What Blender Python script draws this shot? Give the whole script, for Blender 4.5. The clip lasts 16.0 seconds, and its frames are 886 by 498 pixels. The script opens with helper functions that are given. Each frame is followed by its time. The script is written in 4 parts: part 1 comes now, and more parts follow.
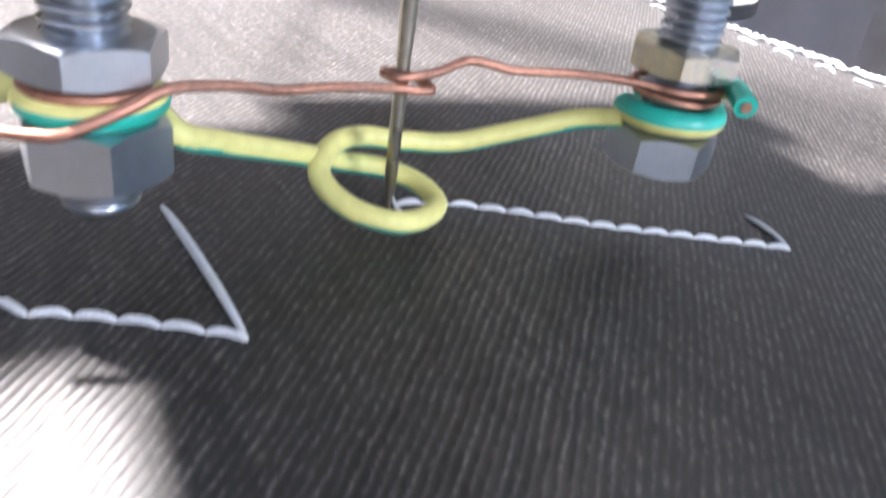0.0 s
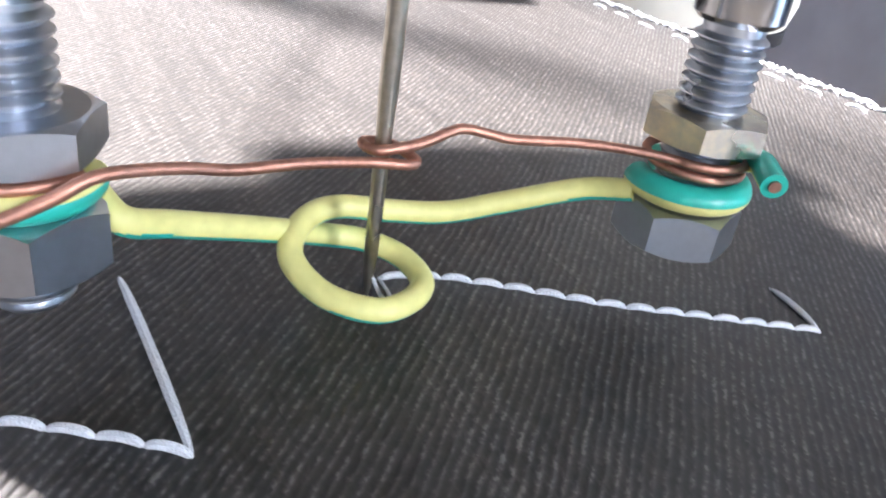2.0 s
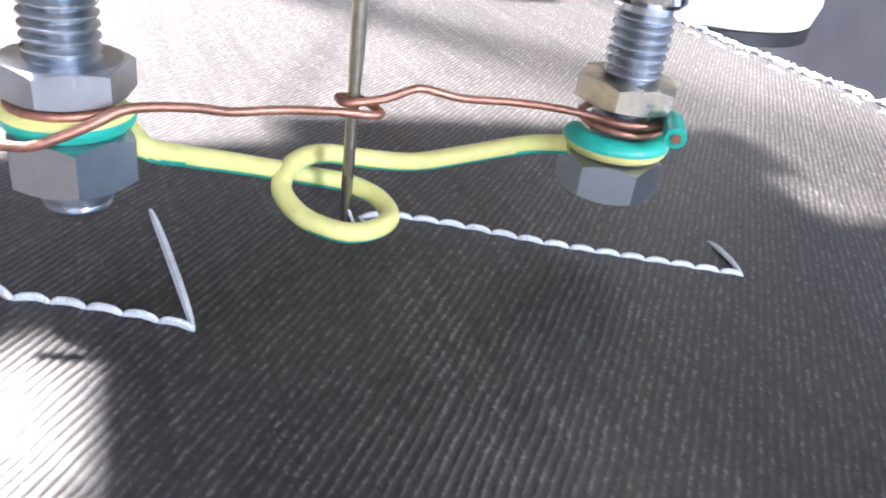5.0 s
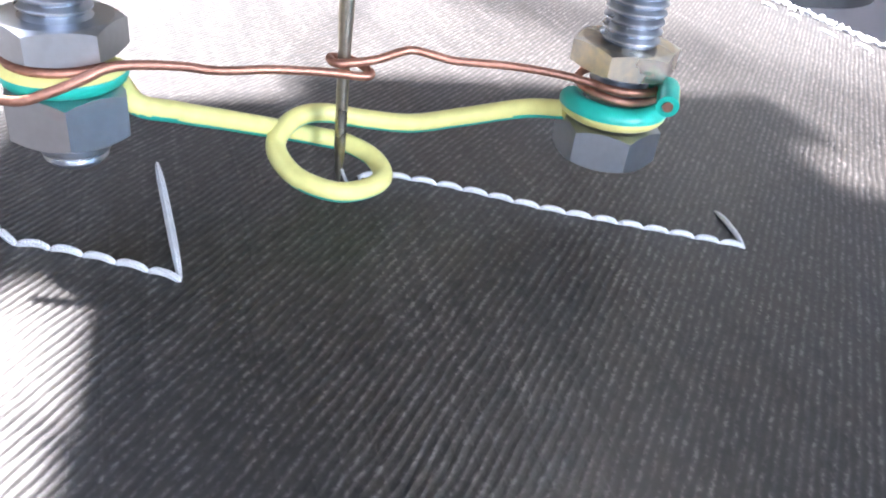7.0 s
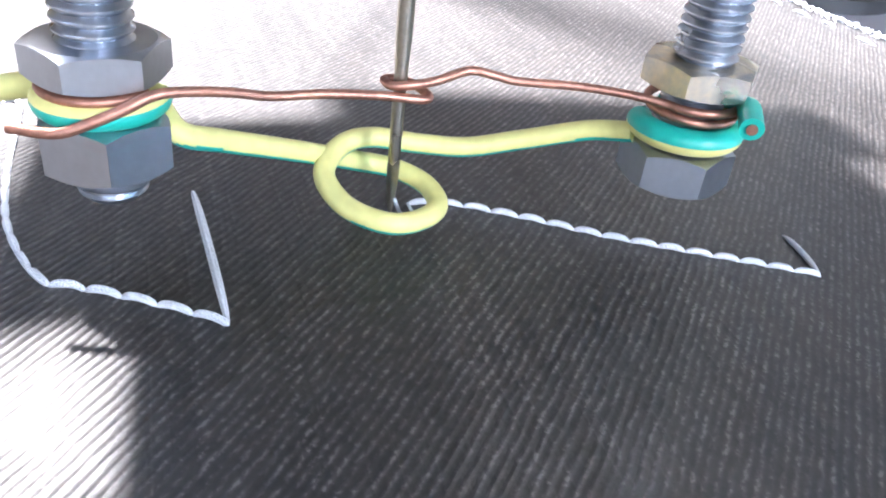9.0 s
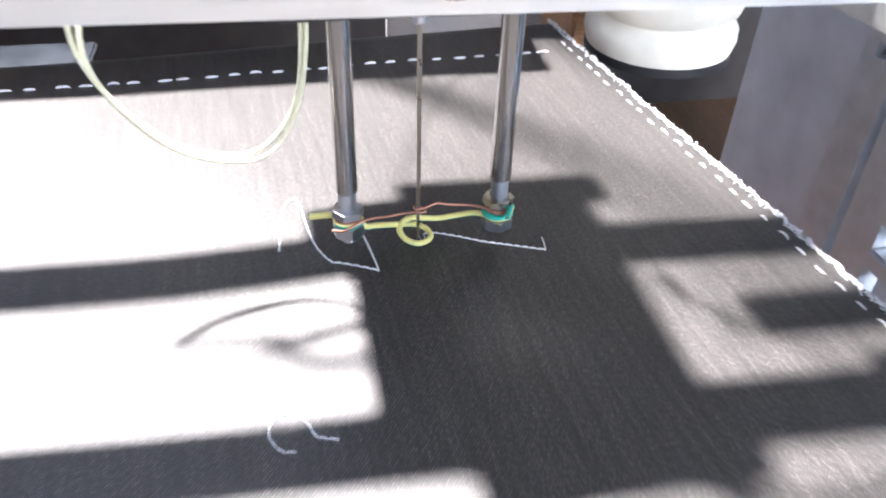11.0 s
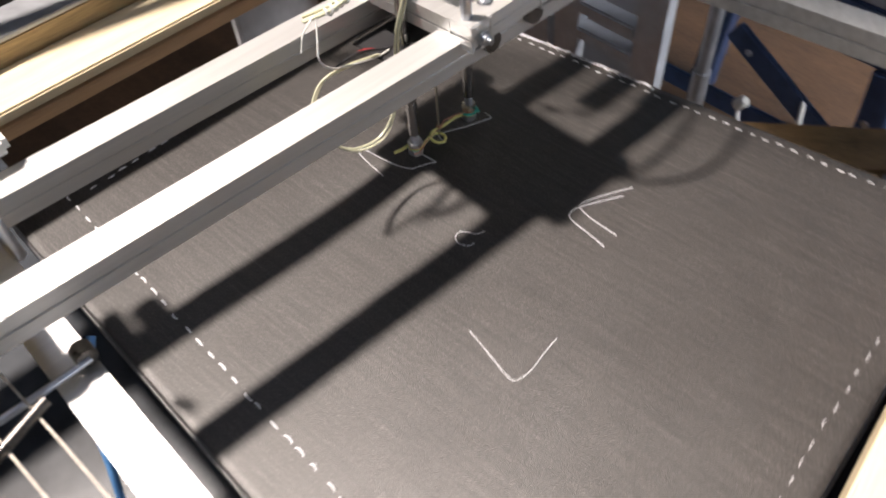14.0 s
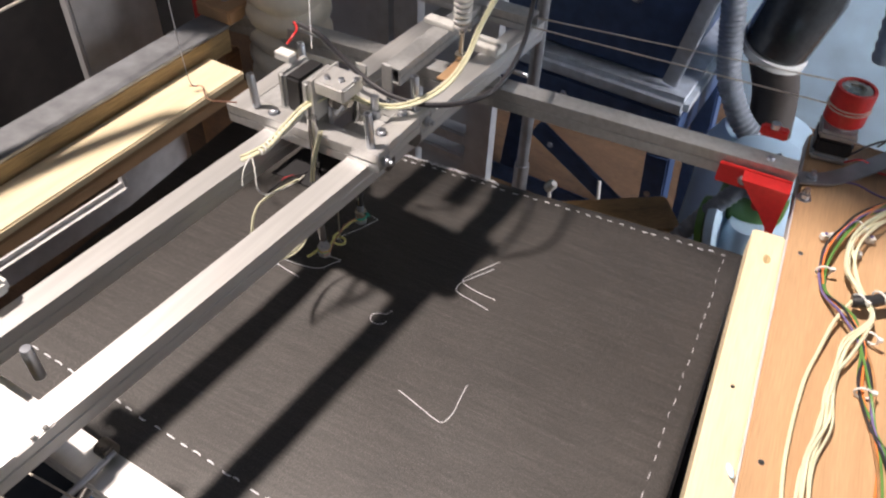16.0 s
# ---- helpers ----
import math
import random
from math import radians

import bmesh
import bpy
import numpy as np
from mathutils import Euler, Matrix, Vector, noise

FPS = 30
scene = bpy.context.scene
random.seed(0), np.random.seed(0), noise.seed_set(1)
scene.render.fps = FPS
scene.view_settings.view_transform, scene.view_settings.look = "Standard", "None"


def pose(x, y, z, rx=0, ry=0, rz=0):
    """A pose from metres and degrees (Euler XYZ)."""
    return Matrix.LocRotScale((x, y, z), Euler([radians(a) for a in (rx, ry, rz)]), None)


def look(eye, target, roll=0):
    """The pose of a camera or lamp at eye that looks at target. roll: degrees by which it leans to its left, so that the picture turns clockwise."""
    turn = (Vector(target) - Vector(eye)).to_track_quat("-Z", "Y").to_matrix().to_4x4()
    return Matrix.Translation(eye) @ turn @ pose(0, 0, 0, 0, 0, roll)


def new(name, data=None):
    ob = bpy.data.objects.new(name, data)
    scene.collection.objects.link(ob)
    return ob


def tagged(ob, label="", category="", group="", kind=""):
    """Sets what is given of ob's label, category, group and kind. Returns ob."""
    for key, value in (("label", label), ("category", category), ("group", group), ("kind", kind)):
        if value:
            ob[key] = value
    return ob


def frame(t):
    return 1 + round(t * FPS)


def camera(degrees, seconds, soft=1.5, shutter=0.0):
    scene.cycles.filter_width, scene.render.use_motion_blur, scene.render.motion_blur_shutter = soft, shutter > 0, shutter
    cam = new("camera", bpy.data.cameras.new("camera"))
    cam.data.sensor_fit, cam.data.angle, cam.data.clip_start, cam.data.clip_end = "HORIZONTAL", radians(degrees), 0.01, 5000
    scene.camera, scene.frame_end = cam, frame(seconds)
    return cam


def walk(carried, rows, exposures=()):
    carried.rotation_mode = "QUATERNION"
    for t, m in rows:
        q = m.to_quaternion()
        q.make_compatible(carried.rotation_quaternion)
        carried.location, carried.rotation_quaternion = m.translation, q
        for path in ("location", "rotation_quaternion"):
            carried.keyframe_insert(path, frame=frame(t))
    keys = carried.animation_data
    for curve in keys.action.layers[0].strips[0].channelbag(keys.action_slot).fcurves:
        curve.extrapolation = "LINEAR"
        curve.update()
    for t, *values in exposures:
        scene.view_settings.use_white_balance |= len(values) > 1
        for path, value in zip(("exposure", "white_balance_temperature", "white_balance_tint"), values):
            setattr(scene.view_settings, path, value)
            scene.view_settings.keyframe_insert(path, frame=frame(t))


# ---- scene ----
cam = camera(58.5, 16.0, 2.0, 0.5)
PATH = [
    (0, (0.07926, -0.03706, 0.05654), (-1.4591, 0.7752, -0.9301), 8.59),
    (0.5, (0.06917, -0.03128, 0.06337), (-1.4976, 0.7846, -0.8745), 9.14),
    (1, (0.06583, -0.03001, 0.06372), (-1.5022, 0.7889, -0.8694), 9.42),
    (1.5, (0.06670, -0.03067, 0.06071), (-1.4981, 0.7539, -0.9066), 9.20),
    (2, (0.06800, -0.02862, 0.05901), (-1.5027, 0.7437, -0.9086), 9.01),
    (2.5, (0.07039, -0.02512, 0.05591), (-1.5079, 0.7273, -0.9151), 8.46),
    (3, (0.07147, -0.03031, 0.05868), (-1.4848, 0.6883, -0.9717), 8.62),
    (3.5, (0.07476, -0.02676, 0.05946), (-1.5062, 0.6671, -0.9501), 7.65),
    (4, (0.07643, -0.03238, 0.06083), (-1.4969, 0.6843, -0.9447), 7.97),
    (4.2, (0.07995, -0.02859, 0.06131), (-1.5146, 0.6636, -0.9278), 7.23),
    (6.3, (0.09835, -0.02218, 0.06668), (-1.5270, 0.5346, -0.9572), 9.86),
    (6.5, (0.09644, -0.01688, 0.06746), (-1.5070, 0.5084, -1.0063), 8.88),
    (7, (0.09571, -0.01638, 0.06512), (-1.5064, 0.4855, -1.0218), 7.91),
    (7.5, (0.09102, -0.01373, 0.06417), (-1.5164, 0.4622, -1.0266), 7.72),
    (8, (0.08853, -0.01690, 0.06397), (-1.5154, 0.4767, -1.0240), 7.70),
    (8.5, (0.08844, -0.01944, 0.06344), (-1.5165, 0.4498, -1.0339), 7.18),
    (9, (0.08584, -0.02164, 0.06297), (-1.5281, 0.4742, -1.0092), 7.24),
    (9.5, (0.09362, -0.02015, 0.06744), (-1.4956, 0.4360, -1.0578), 6.10),
    (10, (0.13557, -0.04393, 0.08653), (-1.4464, 0.5272, -0.9956), 6.92),
    (10.2, (0.16437, -0.04014, 0.11984), (-1.4051, 0.4133, -1.0340), 6.53),
    (12.3, (0.43147, -0.10075, 0.37874), (-1.0486, 0.2601, -0.9171), -4.73),
    (12.5, (0.42727, -0.10849, 0.39939), (-0.9862, 0.3385, -0.9431), -7.40),
    (13, (0.41889, -0.16651, 0.43189), (-0.8336, 0.4584, -0.9966), -4.89),
    (13.5, (0.43430, -0.24586, 0.49874), (-0.6957, 0.4373, -1.0033), -2.24),
    (14, (0.42614, -0.37376, 0.54714), (-0.5284, 0.4352, -1.0131), -4.84),
    (14.5, (0.40162, -0.45287, 0.58438), (-0.3394, 0.5492, -0.9798), -2.16),
    (15, (0.40468, -0.49094, 0.62260), (-0.2360, 0.6409, -0.8968), 1.70),
    (15.5, (0.42187, -0.51796, 0.66552), (-0.2210, 0.6781, -0.8029), 2.89),
    (16, (0.43251, -0.52482, 0.66797), (-0.2681, 0.7141, -0.7371), 2.96),
]
EXPOSURES = ((0, 2.88, 6200, 18), (0.5, 3.08, 6300, 17), (1.5, 3.04, 6300, 17), (2.5, 2.97, 6250, 17), (4.0, 3.1, 6150, 18), (8.5, 3.32, 5950, 17), (9.5, 3.34, 5900, 17), (10.2, 3.35, 5950, 17), (12.3, 1.25, 6550, 17), (13.0, 1.08, 6700, 17), (14.0, 0.72, 6950, 18), (15.0, 0.46, 7100, 19), (16.0, 0.4, 7100, 20))
walk(cam, [(t, look(e, g, r)) for t, e, g, r in PATH], EXPOSURES)

# ---- light ----
SUN = Vector((-0.388, -0.165, 1.0)).normalized()
sun = new("sun", bpy.data.lights.new("sun", "SUN"))
sun.data.energy, sun.data.angle, sun.data.color = 5.0, radians(4.0), (1.0, 0.95, 0.88)
sun.rotation_euler = SUN.to_track_quat("Z", "Y").to_euler()
world = bpy.data.worlds.new("sky")
scene.world = world
world.use_nodes = True
sky = world.node_tree.nodes.new("ShaderNodeTexSky")
sky.sky_type, sky.sun_disc = "NISHITA", False
sky.sun_elevation, sky.sun_rotation = math.asin(SUN.z), math.atan2(SUN.x, SUN.y)
world.node_tree.links.new(sky.outputs[0], world.node_tree.nodes["Background"].inputs[0])
world.node_tree.nodes["Background"].inputs[1].default_value = 0.05
skylamp = new("skylight_lamp", bpy.data.lights.new("skylight_lamp", "AREA"))
skylamp.data.shape, skylamp.data.size, skylamp.data.size_y = "RECTANGLE", 1.6, 1.2
skylamp.data.energy, skylamp.data.color = 1.6, (0.55, 0.75, 1.0)
skylamp.location = (-0.7, -0.66, 1.78)


# added fill that brightens the background, narrowed to miss the cloth; its window is unseen
winfill = new("window_fill_lamp", bpy.data.lights.new("window_fill_lamp", "AREA"))
winfill.data.shape, winfill.data.size, winfill.data.size_y = "RECTANGLE", 1.0, 1.1
winfill.data.energy, winfill.data.color, winfill.data.spread = 17.0, (0.86, 0.93, 1.0), radians(80)
winfill.matrix_world = look((2.19, 1.2, 0.65), (0.0, 1.6, -0.40))

eastlamp = new("east_window_lamp", bpy.data.lights.new("east_window_lamp", "AREA"))
eastlamp.data.shape, eastlamp.data.size, eastlamp.data.size_y = "RECTANGLE", 0.9, 1.0
eastlamp.data.energy, eastlamp.data.color = 2.6, (0.72, 0.86, 1.0)
eastlamp.matrix_world = look((2.19, -0.65, 0.70), (0.0, 0.2, -0.1))

# ---- materials ----
def mat(name, color, rough=0.5, metal=0.0, vary=0.15, scale=40.0, bump=0.0, bump_scale=None, stretch=None, dark=None, spec=0.5):
    """A surface with grain and stains at two scales."""
    m = bpy.data.materials.new(name)
    m.use_nodes = True
    n, l = m.node_tree.nodes, m.node_tree.links
    b = n["Principled BSDF"]
    b.inputs["Roughness"].default_value, b.inputs["Metallic"].default_value = rough, metal
    b.inputs["Specular IOR Level"].default_value = spec
    geo = n.new("ShaderNodeTexCoord")
    mp = n.new("ShaderNodeMapping")
    mp.inputs["Scale"].default_value = stretch or (1, 1, 1)
    l.new(geo.outputs["Object"], mp.inputs[0])
    big, fine = n.new("ShaderNodeTexNoise"), n.new("ShaderNodeTexNoise")
    big.inputs["Scale"].default_value, fine.inputs["Scale"].default_value = scale * 0.25, scale * 3
    for t in (big, fine):
        t.inputs["Detail"].default_value = 4
        l.new(mp.outputs[0], t.inputs["Vector"])
    mix = n.new("ShaderNodeMix")
    mix.data_type = "FLOAT"
    mix.inputs[0].default_value = 0.5
    l.new(big.outputs["Fac"], mix.inputs[2])
    l.new(fine.outputs["Fac"], mix.inputs[3])
    ramp = n.new("ShaderNodeMapRange")
    ramp.inputs[1].default_value, ramp.inputs[2].default_value = 0.3, 0.7
    l.new(mix.outputs[0], ramp.inputs[0])
    col = n.new("ShaderNodeMix")
    col.data_type = "RGBA"
    lo = dark or tuple(c * (1 - 2 * vary) for c in color)
    hi = tuple(min(1, c * (1 + vary)) for c in color)
    col.inputs[6].default_value, col.inputs[7].default_value = (*lo, 1), (*hi, 1)
    l.new(ramp.outputs[0], col.inputs[0])
    l.new(col.outputs[2], b.inputs["Base Color"])
    rr = n.new("ShaderNodeMapRange")
    rr.inputs[3].default_value, rr.inputs[4].default_value = max(0.02, rough - 0.12), min(1, rough + 0.12)
    l.new(big.outputs["Fac"], rr.inputs[0])
    l.new(rr.outputs[0], b.inputs["Roughness"])
    if bump:
        bn = n.new("ShaderNodeBump")
        bn.inputs["Strength"].default_value, bn.inputs["Distance"].default_value = bump, 0.001
        src = fine
        if bump_scale:
            src = n.new("ShaderNodeTexNoise")
            src.inputs["Scale"].default_value = bump_scale
            l.new(mp.outputs[0], src.inputs["Vector"])
        l.new(src.outputs["Fac"], bn.inputs["Height"])
        l.new(bn.outputs[0], b.inputs["Normal"])
    return m


def twill():
    """Brown-black twill cloth: slanting ribs with pale flecks and a soft sheen."""
    m = bpy.data.materials.new("twill_cloth")
    m.use_nodes = True
    n, l = m.node_tree.nodes, m.node_tree.links
    b = n["Principled BSDF"]
    tc = n.new("ShaderNodeTexCoord")

    def node(kind, **sets):
        k = n.new(kind)
        for key, value in sets.items():
            k.inputs[key].default_value = value
        return k

    def math_node(op, a, c=None, v=0.0):
        k = n.new("ShaderNodeMath")
        k.operation = op
        l.new(a, k.inputs[0])
        if c is not None:
            l.new(c, k.inputs[1])
        else:
            k.inputs[1].default_value = v
        return k.outputs[0]

    warp = node("ShaderNodeTexNoise", Scale=30.0, Detail=2.0)
    l.new(tc.outputs["Object"], warp.inputs["Vector"])
    turn = node("ShaderNodeMapping", Rotation=(0, 0, radians(RIB)))
    l.new(tc.outputs["Object"], turn.inputs[0])
    rib = node("ShaderNodeTexWave", Scale=0.314 / 0.00120, Distortion=2.2, Detail=1.0)
    rib.inputs["Detail Scale"].default_value = 0.6
    l.new(turn.outputs[0], rib.inputs["Vector"])
    dash = node("ShaderNodeMapping", Scale=(830.0, 480.0, 1.0))
    l.new(turn.outputs[0], dash.inputs[0])
    fleck = node("ShaderNodeTexNoise", Scale=1.0, Detail=2.0)
    l.new(dash.outputs[0], fleck.inputs["Vector"])
    grain = node("ShaderNodeTexNoise", Scale=1450.0, Detail=2.0)
    l.new(tc.outputs["Object"], grain.inputs["Vector"])
    # threads across the ribs: fine bright ones, and broad slubs
    across = node("ShaderNodeMapping", Rotation=(0, 0, radians(-WEFT - 90)))
    l.new(tc.outputs["Object"], across.inputs[0])

    def streak(sx, sy, lo, hi):
        sc = node("ShaderNodeMapping", Scale=(sx, sy, 1.0))
        l.new(across.outputs[0], sc.inputs[0])
        nz = node("ShaderNodeTexNoise", Scale=1.0, Detail=2.0)
        l.new(sc.outputs[0], nz.inputs["Vector"])
        mr = n.new("ShaderNodeMapRange")
        mr.inputs[1].default_value, mr.inputs[2].default_value = lo, hi
        l.new(nz.outputs["Fac"], mr.inputs[0])
        return mr.outputs[0]

    pick = streak(620.0, 22.0, 0.56, 0.72)
    slub = streak(270.0, 14.0, 0.30, 0.70)
    cloud = node("ShaderNodeTexNoise", Scale=14.0, Detail=4.0)
    l.new(tc.outputs["Object"], cloud.inputs["Vector"])
    crest = math_node("POWER", rib.outputs["Fac"], None, 1.6)
    height = math_node("ADD", math_node("ADD", math_node("MULTIPLY", crest, None, 1.0), math_node("MULTIPLY", fleck.outputs["Fac"], None, 0.5)), math_node("MULTIPLY", math_node("ADD", grain.outputs["Fac"], pick), None, 0.25))
    tip = n.new("ShaderNodeMapRange")
    tip.inputs[1].default_value, tip.inputs[2].default_value = 0.36, 0.64
    l.new(fleck.outputs["Fac"], tip.inputs[0])
    speck = n.new("ShaderNodeMapRange")
    speck.inputs[1].default_value, speck.inputs[2].default_value = 0.46, 0.62
    l.new(grain.outputs["Fac"], speck.inputs[0])
    lit = math_node("ADD", math_node("ADD", math_node("MULTIPLY", tip.outputs[0], None, 0.36), None, 0.03), math_node("MULTIPLY", math_node("ADD", math_node("MULTIPLY", pick, None, 1.2), tip.outputs[0]), math_node("MULTIPLY", speck.outputs[0], None, 1.0)))
    pale = math_node("MULTIPLY", math_node("MULTIPLY", math_node("ADD", math_node("MULTIPLY", crest, None, 0.95), None, 0.06), lit), math_node("ADD", math_node("MULTIPLY", slub, None, 0.7), None, 0.45))
    mottle = node("ShaderNodeTexNoise", Scale=420.0, Detail=2.0)
    l.new(tc.outputs["Object"], mottle.inputs["Vector"])
    blend = math_node("ADD", math_node("MULTIPLY", mottle.outputs["Fac"], None, 2.6), math_node("MULTIPLY", cloud.outputs["Fac"], None, 0.6))
    tone = math_node("SUBTRACT", math_node("ADD", math_node("MULTIPLY", slub, None, 0.5), blend), None, 1.30)
    base = n.new("ShaderNodeMix")
    base.data_type = "RGBA"
    base.inputs[6].default_value, base.inputs[7].default_value = (0.0024, 0.0020, 0.0020, 1), (0.0165, 0.0134, 0.0115, 1)
    l.new(tone, base.inputs[0])
    col = n.new("ShaderNodeMix")
    col.data_type = "RGBA"
    l.new(base.outputs[2], col.inputs[6])
    col.inputs[7].default_value = (0.125, 0.115, 0.109, 1)
    l.new(pale, col.inputs[0])
    l.new(col.outputs[2], b.inputs["Base Color"])
    b.inputs["Roughness"].default_value = 0.47
    b.inputs["Specular IOR Level"].default_value = 0.8
    l.new(math_node("ADD", math_node("MULTIPLY", pale, None, 1.3), None, 0.14), b.inputs["Sheen Weight"])
    b.inputs["Sheen Roughness"].default_value = 0.22
    bn = node("ShaderNodeBump", Strength=0.22, Distance=0.0004)
    l.new(height, bn.inputs["Height"])
    l.new(bn.outputs[0], b.inputs["Normal"])
    return m


RIB, WEFT = -52.0, 5.0
CLOTH = twill()
ALU = mat("brushed_aluminium", (0.72, 0.72, 0.71), 0.42, 0.75, 0.08, 60, 0.15, 500, (1, 0.05, 1))
ALU_DULL = mat("dull_aluminium", (0.55, 0.56, 0.56), 0.5, 0.7, 0.12, 50, 0.15, 400)
STEEL = mat("zinc_plated_steel", (0.56, 0.59, 0.64), 0.32, 1.0, 0.05, 300, 0.02, 900)
BRASSY = mat("yellow_passivated_steel", (0.62, 0.53, 0.38), 0.28, 1.0, 0.3, 260, 0.1, 900, None, (0.4, 0.42, 0.44))
CHROME = mat("polished_steel_rod", (0.56, 0.55, 0.54), 0.16, 1.0, 0.1, 200)
DARK_STEEL = mat("dark_oiled_steel", (0.22, 0.21, 0.20), 0.3, 1.0, 0.2, 200)
NEEDLE = mat("needle_steel", (0.50, 0.46, 0.38), 0.3, 1.0, 0.15, 300)
COPPER = mat("bare_copper", (0.56, 0.28, 0.20), 0.46, 0.9, 0.2, 400, 0.1, 1200)
YELLOW = mat("yellow_pvc", (0.74, 0.70, 0.26), 0.42, 0.0, 0.08, 200)
GREEN = mat("green_pvc", (0.02, 0.44, 0.34), 0.35, 0.0, 0.1, 200)
THREAD = mat("white_thread", (0.80, 0.82, 0.86), 0.7, 0.0, 0.1, 3000, 0.5, 4000)
PLY = mat("pine_board", (0.50, 0.31, 0.17), 0.5, 0.0, 0.12, 20, 0.1, 200, (12, 0.6, 12))
PALE = mat("bleached_pine", (0.74, 0.62, 0.42), 0.6, 0.0, 0.12, 20, 0.2, 200, (12, 0.6, 12))
PALE_OLD = mat("weathered_timber", (0.50, 0.36, 0.18), 0.6, 0.0, 0.25, 14, 0.2, 200, (10, 0.8, 10))
BROWN_WOOD = mat("varnished_wood", (0.42, 0.22, 0.10), 0.4, 0.0, 0.3, 10, 0.1, 200, (14, 1, 14))
RED = mat("red_plastic", (0.62, 0.03, 0.03), 0.35, 0.0, 0.1, 60)
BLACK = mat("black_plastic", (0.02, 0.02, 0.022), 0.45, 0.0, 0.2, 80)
WHITE = mat("white_plastic", (0.75, 0.75, 0.72), 0.5, 0.0, 0.08, 40)
DUCT = mat("cream_duct_plastic", (0.72, 0.68, 0.58), 0.55, 0.0, 0.12, 14, 0.2, 120)
GREY = mat("grey_painted_board", (0.60, 0.60, 0.61), 0.6, 0.0, 0.15, 12, 0.2, 150)
BLUE = mat("dark_blue_enamel", (0.045, 0.085, 0.19), 0.45, 0.0, 0.25, 12, 0.2, 150)
PALE_BLUE = mat("pale_blue_paint", (0.52, 0.72, 0.90), 0.6, 0.0, 0.15, 3, 0.2, 60)
GREY_METAL = mat("galvanised_steel", (0.42, 0.44, 0.47), 0.45, 0.8, 0.2, 14)
FLOOR = mat("brown_floorboard", (0.16, 0.085, 0.045), 0.5, 0.0, 0.3, 6, 0.2, 60, (3, 14, 3))
PLASTER = mat("white_plaster", (0.52, 0.53, 0.55), 0.85, 0.0, 0.12, 4, 0.4, 60)
DARK_WALL = mat("dark_stained_board", (0.045, 0.035, 0.03), 0.6, 0.0, 0.25, 6, 0.2, 60)
CREAM = mat("cream_wire_pvc", (0.70, 0.68, 0.48), 0.4, 0.0, 0.1, 100)


# ---- mesh helpers ----
def part(name, bm, material, parent=None, label="", smooth=False):
    me = bpy.data.meshes.new(name)
    bm.normal_update()
    bm.to_mesh(me)
    bm.free()
    me.materials.append(material)
    if smooth:
        for f in me.polygons:
            f.use_smooth = True
        me.set_sharp_from_angle(angle=radians(40))
    ob = new(name, me)
    ob.parent = parent
    if label:
        ob["label"] = label
    return ob


def thing(name, at, label, category, group="", kind="", turn=0.0):
    ob = new(name)
    ob.matrix_basis = pose(*at, 0, 0, turn)
    ob.empty_display_size = 0.02
    return tagged(ob, label, category, group, kind)


def box(lo, hi, bevel=0.0, bm=None):
    bm = bm or bmesh.new()
    lo, hi = Vector(lo), Vector(hi)
    g = bmesh.ops.create_cube(bm, size=1, matrix=Matrix.Translation((lo + hi) / 2) @ Matrix.Diagonal((*(hi - lo), 1)))
    if bevel:
        es = list({e for v in g["verts"] for e in v.link_edges})
        bmesh.ops.bevel(bm, geom=es, offset=bevel, segments=2, affect="EDGES", clamp_overlap=True)
    return bm


def lathe(profile, seg=24, m=None, bm=None):
    """Turns (radius, height) pairs round z; closes the ends."""
    bm = bm or bmesh.new()
    m = m or Matrix()
    rings = []
    for r, z in profile:
        rings.append([bm.verts.new(m @ Vector((r * math.cos(a), r * math.sin(a), z))) for a in (2 * math.pi * k / seg for k in range(seg))])
    for a, c in zip(rings, rings[1:]):
        for k in range(seg):
            bm.faces.new((a[k], a[(k + 1) % seg], c[(k + 1) % seg], c[k]))
    bm.faces.new(rings[0][::-1])
    bm.faces.new(rings[-1])
    return bm


def smooth_line(pts, steps=8):
    pts = [Vector(p) for p in pts]
    out = []
    ext = [2 * pts[0] - pts[1], *pts, 2 * pts[-1] - pts[-2]]
    for a, b, c, d in zip(ext, ext[1:], ext[2:], ext[3:]):
        for k in range(steps):
            t = k / steps
            out.append(0.5 * (2 * b + (c - a) * t + (2 * a - 5 * b + 4 * c - d) * t * t + (3 * b - 3 * c + d - a) * t ** 3))
    out.append(pts[-1])
    return out


def tube(pts, r, seg=10, steps=8, bm=None, twist=0.0):
    """A round rod along a smooth line; r may be a number or one per given point."""
    bm = bm or bmesh.new()
    line = smooth_line(pts, steps) if steps > 1 else [Vector(p) for p in pts]
    n = len(line)
    radii = [r] * n if not isinstance(r, (list, tuple)) else [float(w) for w in np.interp(np.linspace(0, len(r) - 1, n), range(len(r)), r)]
    tan = (line[1] - line[0]).normalized()
    up = tan.orthogonal().normalized()
    rings = []
    for i, p in enumerate(line):
        t = (line[min(i + 1, n - 1)] - line[max(i - 1, 0)]).normalized()
        up = tan.rotation_difference(t) @ up
        tan = t
        side = t.cross(up).normalized()
        rings.append([bm.verts.new(p + radii[i] * (math.cos(a) * up + math.sin(a) * side)) for a in (2 * math.pi * k / seg for k in range(seg))])
    for a, c in zip(rings, rings[1:]):
        for k in range(seg):
            bm.faces.new((a[k], a[(k + 1) % seg], c[(k + 1) % seg], c[k]))
    bm.faces.new(rings[0][::-1])
    bm.faces.new(rings[-1])
    return bm


